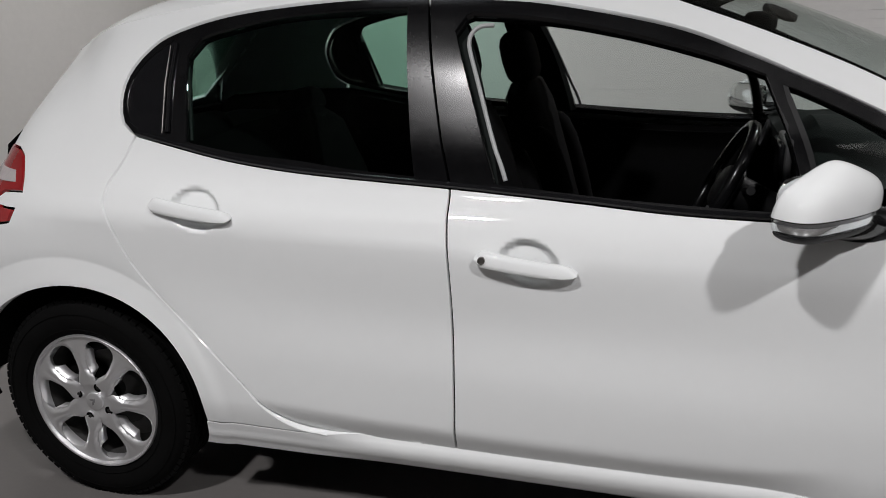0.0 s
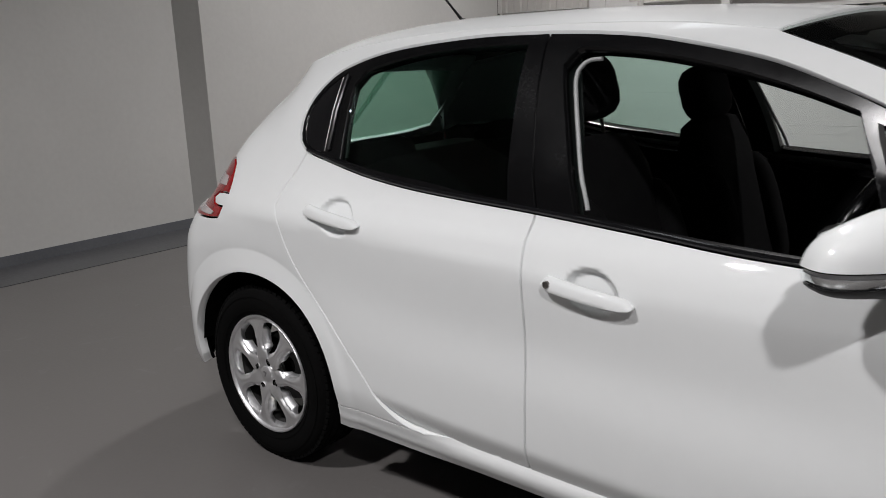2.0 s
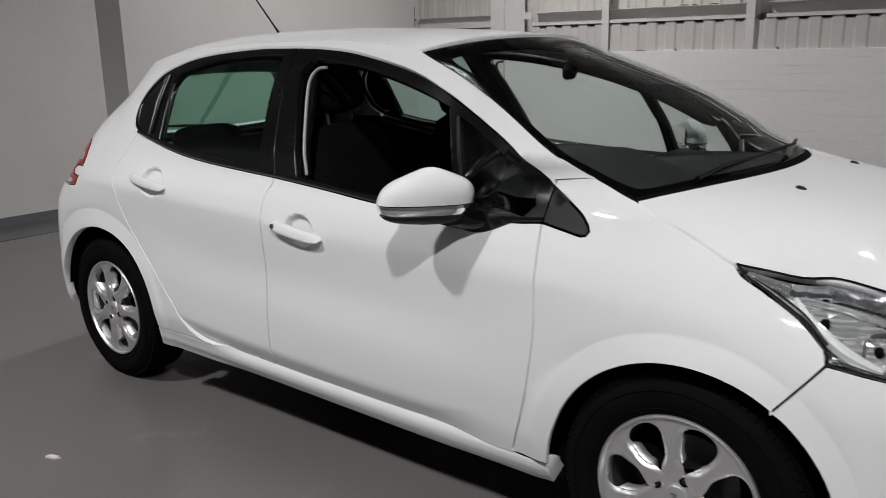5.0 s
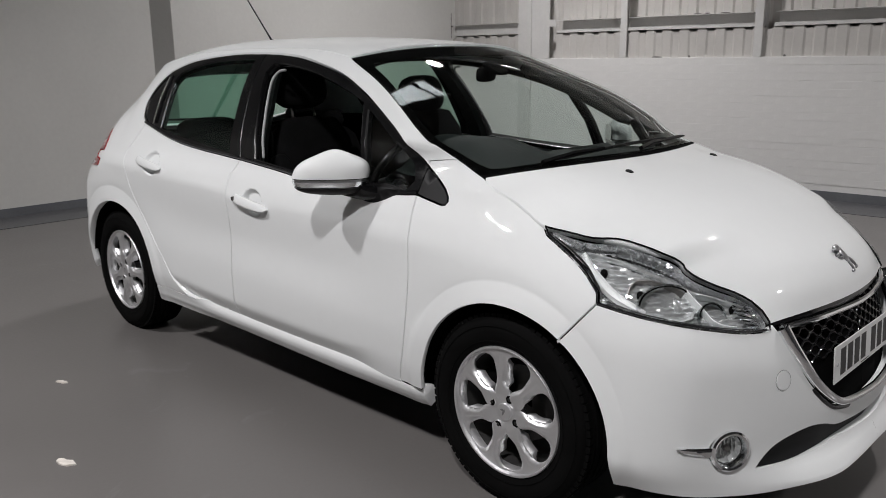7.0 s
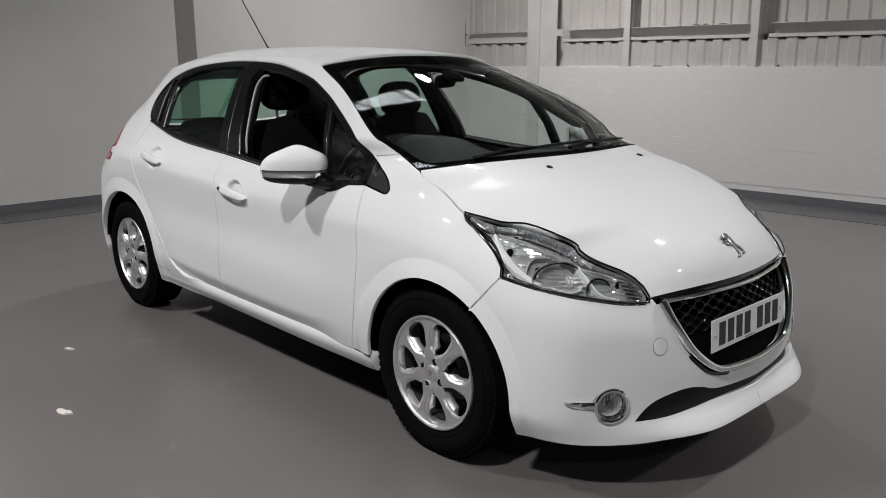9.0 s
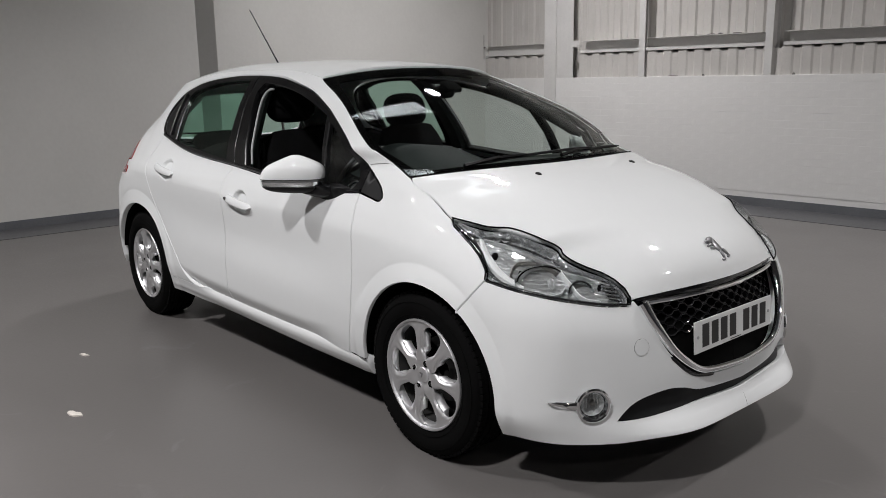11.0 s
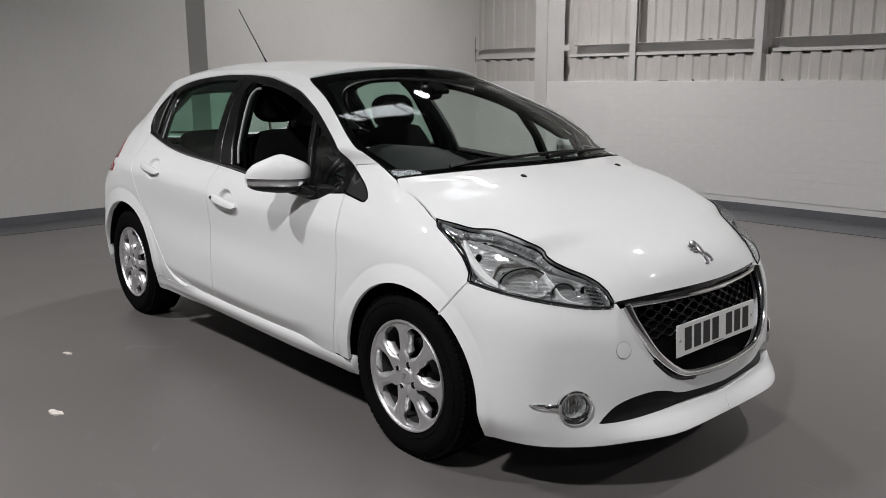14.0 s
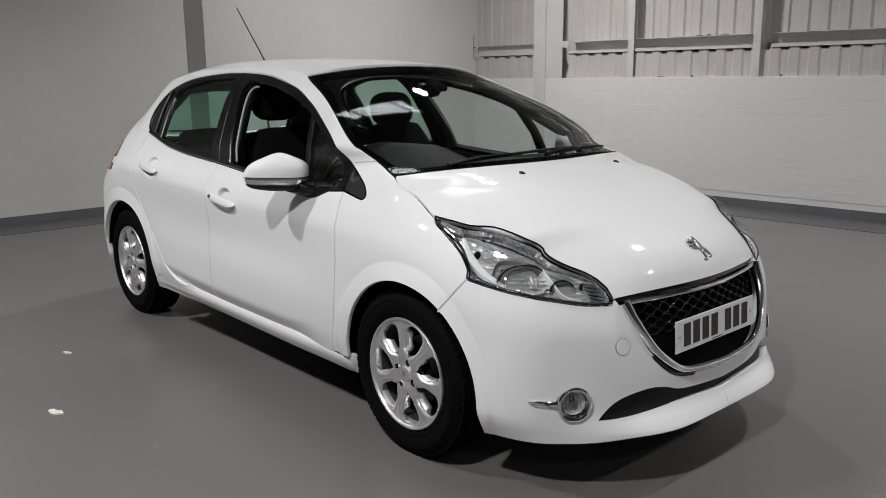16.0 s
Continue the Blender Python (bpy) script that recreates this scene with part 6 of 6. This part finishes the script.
ob = part("cladding_low_corner", ribbed(-5.2, -3.58, 0.345, 0.355, BRICK_TOP - 0.01, 1.617, 0.37, 0.022), CLADDING, None, flat=True)
tagged(ob, "low strip of cream corrugated steel in the corner", "cladding", kind="structure")


def rail(x0, x1, z, front, deep):
    """A channel rail: a turned-up front lip, a bottom, a web at the back and a top flange."""
    bm = merge(box(x0, x1, front, front + 0.006, z, z + 0.034, m=BRICK_M), box(x0, x1, front + 0.006, deep, z, z + 0.006, m=BRICK_M),
               box(x0, x1, deep - 0.006, deep, z + 0.006, z + 0.132, m=BRICK_M), box(x0, x1, front + 0.012, deep, z + 0.132, z + 0.138, m=BRICK_M))
    o = part("cladding_rail", bm, STEEL_PAINT, None, flat=True)
    tagged(o, "white painted horizontal steel channel rail on the cladding", "steel rail", kind="structure")


for z in (1.619, 2.85, 4.05):
    for x0, x1 in ((-3.04, -0.757), (-0.575, 2.50), (2.69, 9.4)):
        rail(x0, x1, z, 0.022, 0.16)
    rail(-4.86, -3.58, z + 0.012, 0.335, 0.398)


def post(s0, s1, d0, d1, label):
    """An upright rolled section: front flange, web and back flange."""
    mid = s0 + 0.55 * (s1 - s0)
    bm = merge(box(s0, s1, d0, d0 + 0.010, BRICK_TOP + 0.001, TOPZ, 0.002, 1, m=BRICK_M), box(mid - 0.005, mid + 0.005, d0 + 0.010, d1 - 0.008, BRICK_TOP + 0.001, TOPZ, m=BRICK_M),
               box(s0, s1, d1 - 0.008, d1, BRICK_TOP + 0.001, TOPZ, m=BRICK_M))
    o = part("steel_post", bm, STEEL_PAINT, None, flat=True)
    tagged(o, label, "steel post", group="posts on the cladding")


for s in (-2.17, 1.05, 4.3):
    post(s - 0.04, s + 0.04, 0.0, 0.05, "slim white painted steel post on the cladding")
for s in (-0.714, 2.54):
    post(s - 0.04, s + 0.04, 0.0, 0.16, "deep white painted steel post on the cladding")
# column in the corner: a full-height casing at the end of the brick, a steel section over the brick beside it
ob = part("column_casing", box(-3.552, -3.372, -0.022, 0.46, 0, TOPZ, 0.004, 1, m=BRICK_M), STEEL_PAINT, None, flat=True)
tagged(ob, "white painted square column at the end of the brick wall", "column")
bm = merge(box(-3.37, -3.125, 0.0, 0.012, BRICK_TOP + 0.001, TOPZ, m=BRICK_M), box(-3.26, -3.245, 0.012, 0.16, BRICK_TOP + 0.001, TOPZ, m=BRICK_M))
ob = part("steel_column", bm, STEEL_PAINT, None, flat=True)
tagged(ob, "white painted steel column standing on the brick wall", "column")
bm = merge(box(-3.135, -3.035, -0.006, 0.002, 1.69, 1.765, m=BRICK_M), box(-3.10, -3.04, 0.003, 0.06, 1.695, 1.70, m=BRICK_M))
ob = part("rail_cleat", bm, STEEL_PAINT, None, flat=True)
tagged(ob, "small white steel cleat joining rail and column", "cleat")
# thin pipe and clip in the corner
bm = merge(tube([BRICK_M @ Vector((-4.90, 0.325, 1.60)), BRICK_M @ Vector((-4.90, 0.325, 1.92))], 0.008, 8), tube([BRICK_M @ Vector((-4.97, 0.325, 1.755)), BRICK_M @ Vector((-4.87, 0.325, 1.755))], 0.010, 8))
ob = part("corner_bracket", bm, DULL_METAL, None)
tagged(ob, "small dark metal bracket in the wall corner", "bracket")
# old fixing and leavings on rail and brick
for s, z, d, w in ((-1.26, 1.765, 0.05, 0.055), (-1.37, 1.762, 0.06, 0.09), (-1.08, 1.762, 0.06, 0.10), (-1.42, 1.341, 0.03, 0.022), (-0.46, 1.341, 0.03, 0.025), (-1.78, 1.338, 0.03, 0.12), (0.72, 1.338, 0.03, 0.05)):
    ob = part("debris", blob((w, 0.03, 0.016 if w > 0.03 else 0.03), 1, 3, BRICK_M @ Matrix.Translation((s, d, z))), DULL_METAL)
    tagged(ob, "scrap of dark dirt left lying on a ledge", "scrap", group="scraps on the ledges")
# closing walls behind the camera, unseen: near-black to keep reflections dark
for nm, b in (("wall_south", box(-8.5, 10, -9.6, -9.4, 0, TOPZ)), ("wall_east", box(9.2, 9.4, -9.5, 8, 0, TOPZ))):
    ob = part(nm, b, DARK_WALL, None, flat=True)
    tagged(ob, "unseen closing wall, dark to keep reflections low", "wall", kind="structure")


# lamps under the roof
def bay_lamp(x, y, power, size=0.28):
    lamp = new("ceiling_lamp")
    lamp.matrix_basis = Matrix.Translation((x, y, TOPZ - 0.25))
    tagged(lamp, "round white high-bay lamp hanging from the roof", "lamp", group="roof lamps")
    part("shade", lathe([(0.05, 0.24), (0.12, 0.2), (size / 2 + 0.03, 0.02), (size / 2 + 0.03, 0.0), (size / 2, 0.0), (0.1, 0.16), (0.04, 0.2)], 32, "Z"), STEEL_PAINT, lamp)
    bm = bmesh.new()
    bmesh.ops.create_circle(bm, cap_ends=True, radius=size / 2 - 0.01, segments=32, matrix=Matrix.Translation((0, 0, 0.03)))
    part("lamp_glass", bm, LAMP_GLOW, lamp)
    part("stem", box(-0.01, 0.01, -0.01, 0.01, 0.2, 0.25), STEEL_PAINT, lamp)
    d = bpy.data.lights.new("lamp_light", "AREA")
    d.shape, d.size, d.energy, d.color, d.spread = "DISK", size, power, (1.0, 0.978, 0.99), radians(125)
    l = new("lamp_light", d)
    l.parent = lamp
    l.matrix_basis = Matrix.Translation((0, 0, -0.01))


# both lamps near x = 7 are unseen, added as fill by extending the rows
LAMPS = [(2.7, -4.0, 178), (-1.25, -3.8, 150), (7.2, -4.1, 40), (-2.28, 3.17, 122), (2.9, 2.8, 82), (6.9, 3.1, 170)]
for lx, ly, lp in LAMPS:
    bay_lamp(lx, ly, lp)


def skylight(x0, x1, y0, y1):
    s = new("skylight")
    s.matrix_basis = Matrix.Translation(((x0 + x1) / 2, (y0 + y1) / 2, TOPZ))
    tagged(s, "bright translucent roof light panel with glazing bars", "roof light")
    a, b = (x1 - x0) / 2, (y1 - y0) / 2
    part("pane", box(-a, a, -b, b, -0.02, 0.0), SKYLIGHT, s, flat=True)
    part("frame", merge(box(-a - 0.05, a + 0.05, -b - 0.05, -b, -0.05, 0), box(-a - 0.05, a + 0.05, b, b + 0.05, -0.05, 0), box(-a - 0.05, -a, -b, b, -0.05, 0), box(a, a + 0.05, -b, b, -0.05, 0)), STEEL_PAINT, s, flat=True)
    for f in (-0.33, 0.33):
        part("glazing_bar", box(-a, a, b * 2 * f - 0.03, b * 2 * f + 0.03, -0.05, -0.02), DARK_CAVITY, s, flat=True)


skylight(-1.90, -1.24, 0.85, 2.42)


# ---- flakes on the floor ----
def flake(x, y, size, seed):
    rnd = random.Random(seed)
    n = 14
    bm = bmesh.new()
    ring = [(size * (0.75 + 0.5 * rnd.random()) * math.cos(2 * math.pi * k / n), 0.42 * size * (0.7 + 0.6 * rnd.random()) * math.sin(2 * math.pi * k / n)) for k in range(n)]
    top = [bm.verts.new((a, b, 0.004 + 0.003 * rnd.random())) for a, b in ring]
    low = [bm.verts.new((a * 1.01, b * 1.01, 0.0)) for a, b in ring]
    c = bm.verts.new((0, 0, 0.005))
    for k in range(n):
        bm.faces.new((c, top[k], top[(k + 1) % n]))
        bm.faces.new((top[k], low[k], low[(k + 1) % n], top[(k + 1) % n]))
    ob = part("paint_flake", bm, FLAKE)
    ob.matrix_basis = Matrix.Translation((x, y, 0.0)) @ Matrix.Rotation(rnd.uniform(0.2, 0.9), 4, "Z")
    tagged(ob, "pale curled flake of floor coating lying on the floor", "flake", group="flakes on the floor")


flake(0.0, -1.647, 0.045, 1)
flake(-0.753, -1.370, 0.026, 2)


# ---- painted bricks ----
def brick_mesh(w, h, seed):
    rnd = random.Random(seed)
    bm = box(0.0, w, 0.0, 0.03, 0.0005, h - 0.0005)
    bmesh.ops.bevel(bm, geom=[e for e in bm.edges if all(v.co.y < 0.01 for v in e.verts) and abs(e.verts[0].co.x - e.verts[1].co.x) > 0.1], offset=0.0012, segments=1, affect="EDGES")
    for v in bm.verts:
        if v.co.y < 0.01:
            v.co.y += rnd.uniform(-0.0003, 0.0003)
            v.co.z += rnd.uniform(-0.0015, 0.0015)
    me = bpy.data.meshes.new("brick")
    bm.to_mesh(me)
    bm.free()
    me.materials.append(BRICK_PAINT)
    return me


COURSE, STRETCH = 0.0740, 0.225
brick_shapes = [brick_mesh(STRETCH, COURSE, k) for k in range(6)]
rest_v, rest_f = [], []
rnd = random.Random(5)
made = 0
for r in range(2, 19):
    z = 0.0 + r * COURSE
    if z + COURSE > BRICK_TOP + 0.01:
        break
    x = -3.38 + (STRETCH / 2 if r % 2 else 0)
    while x < 3.6:
        m = BRICK_M @ Matrix.Translation((x, -0.0012 + rnd.uniform(-0.0005, 0.0005) + 0.0004 * math.sin(r * 2.3), z)) @ Matrix.Rotation(rnd.uniform(-0.003, 0.003), 4, "Y")
        near = -2.4 < x < 1.75
        me = rnd.choice(brick_shapes)
        if near and made < 300:
            ob = new("brick", me)
            ob.parent = wall_north
            ob.matrix_basis = m
            made += 1
        else:
            k = len(rest_v)
            rest_v += [tuple(m @ v.co) for v in me.vertices]
            rest_f += [tuple(k + i for i in f.vertices) for f in me.polygons]
        x += STRETCH
me = bpy.data.meshes.new("brickwork")
me.from_pydata(rest_v, [], rest_f)
link_mesh("brickwork", me, BRICK_PAINT, wall_north, kind="stuff")
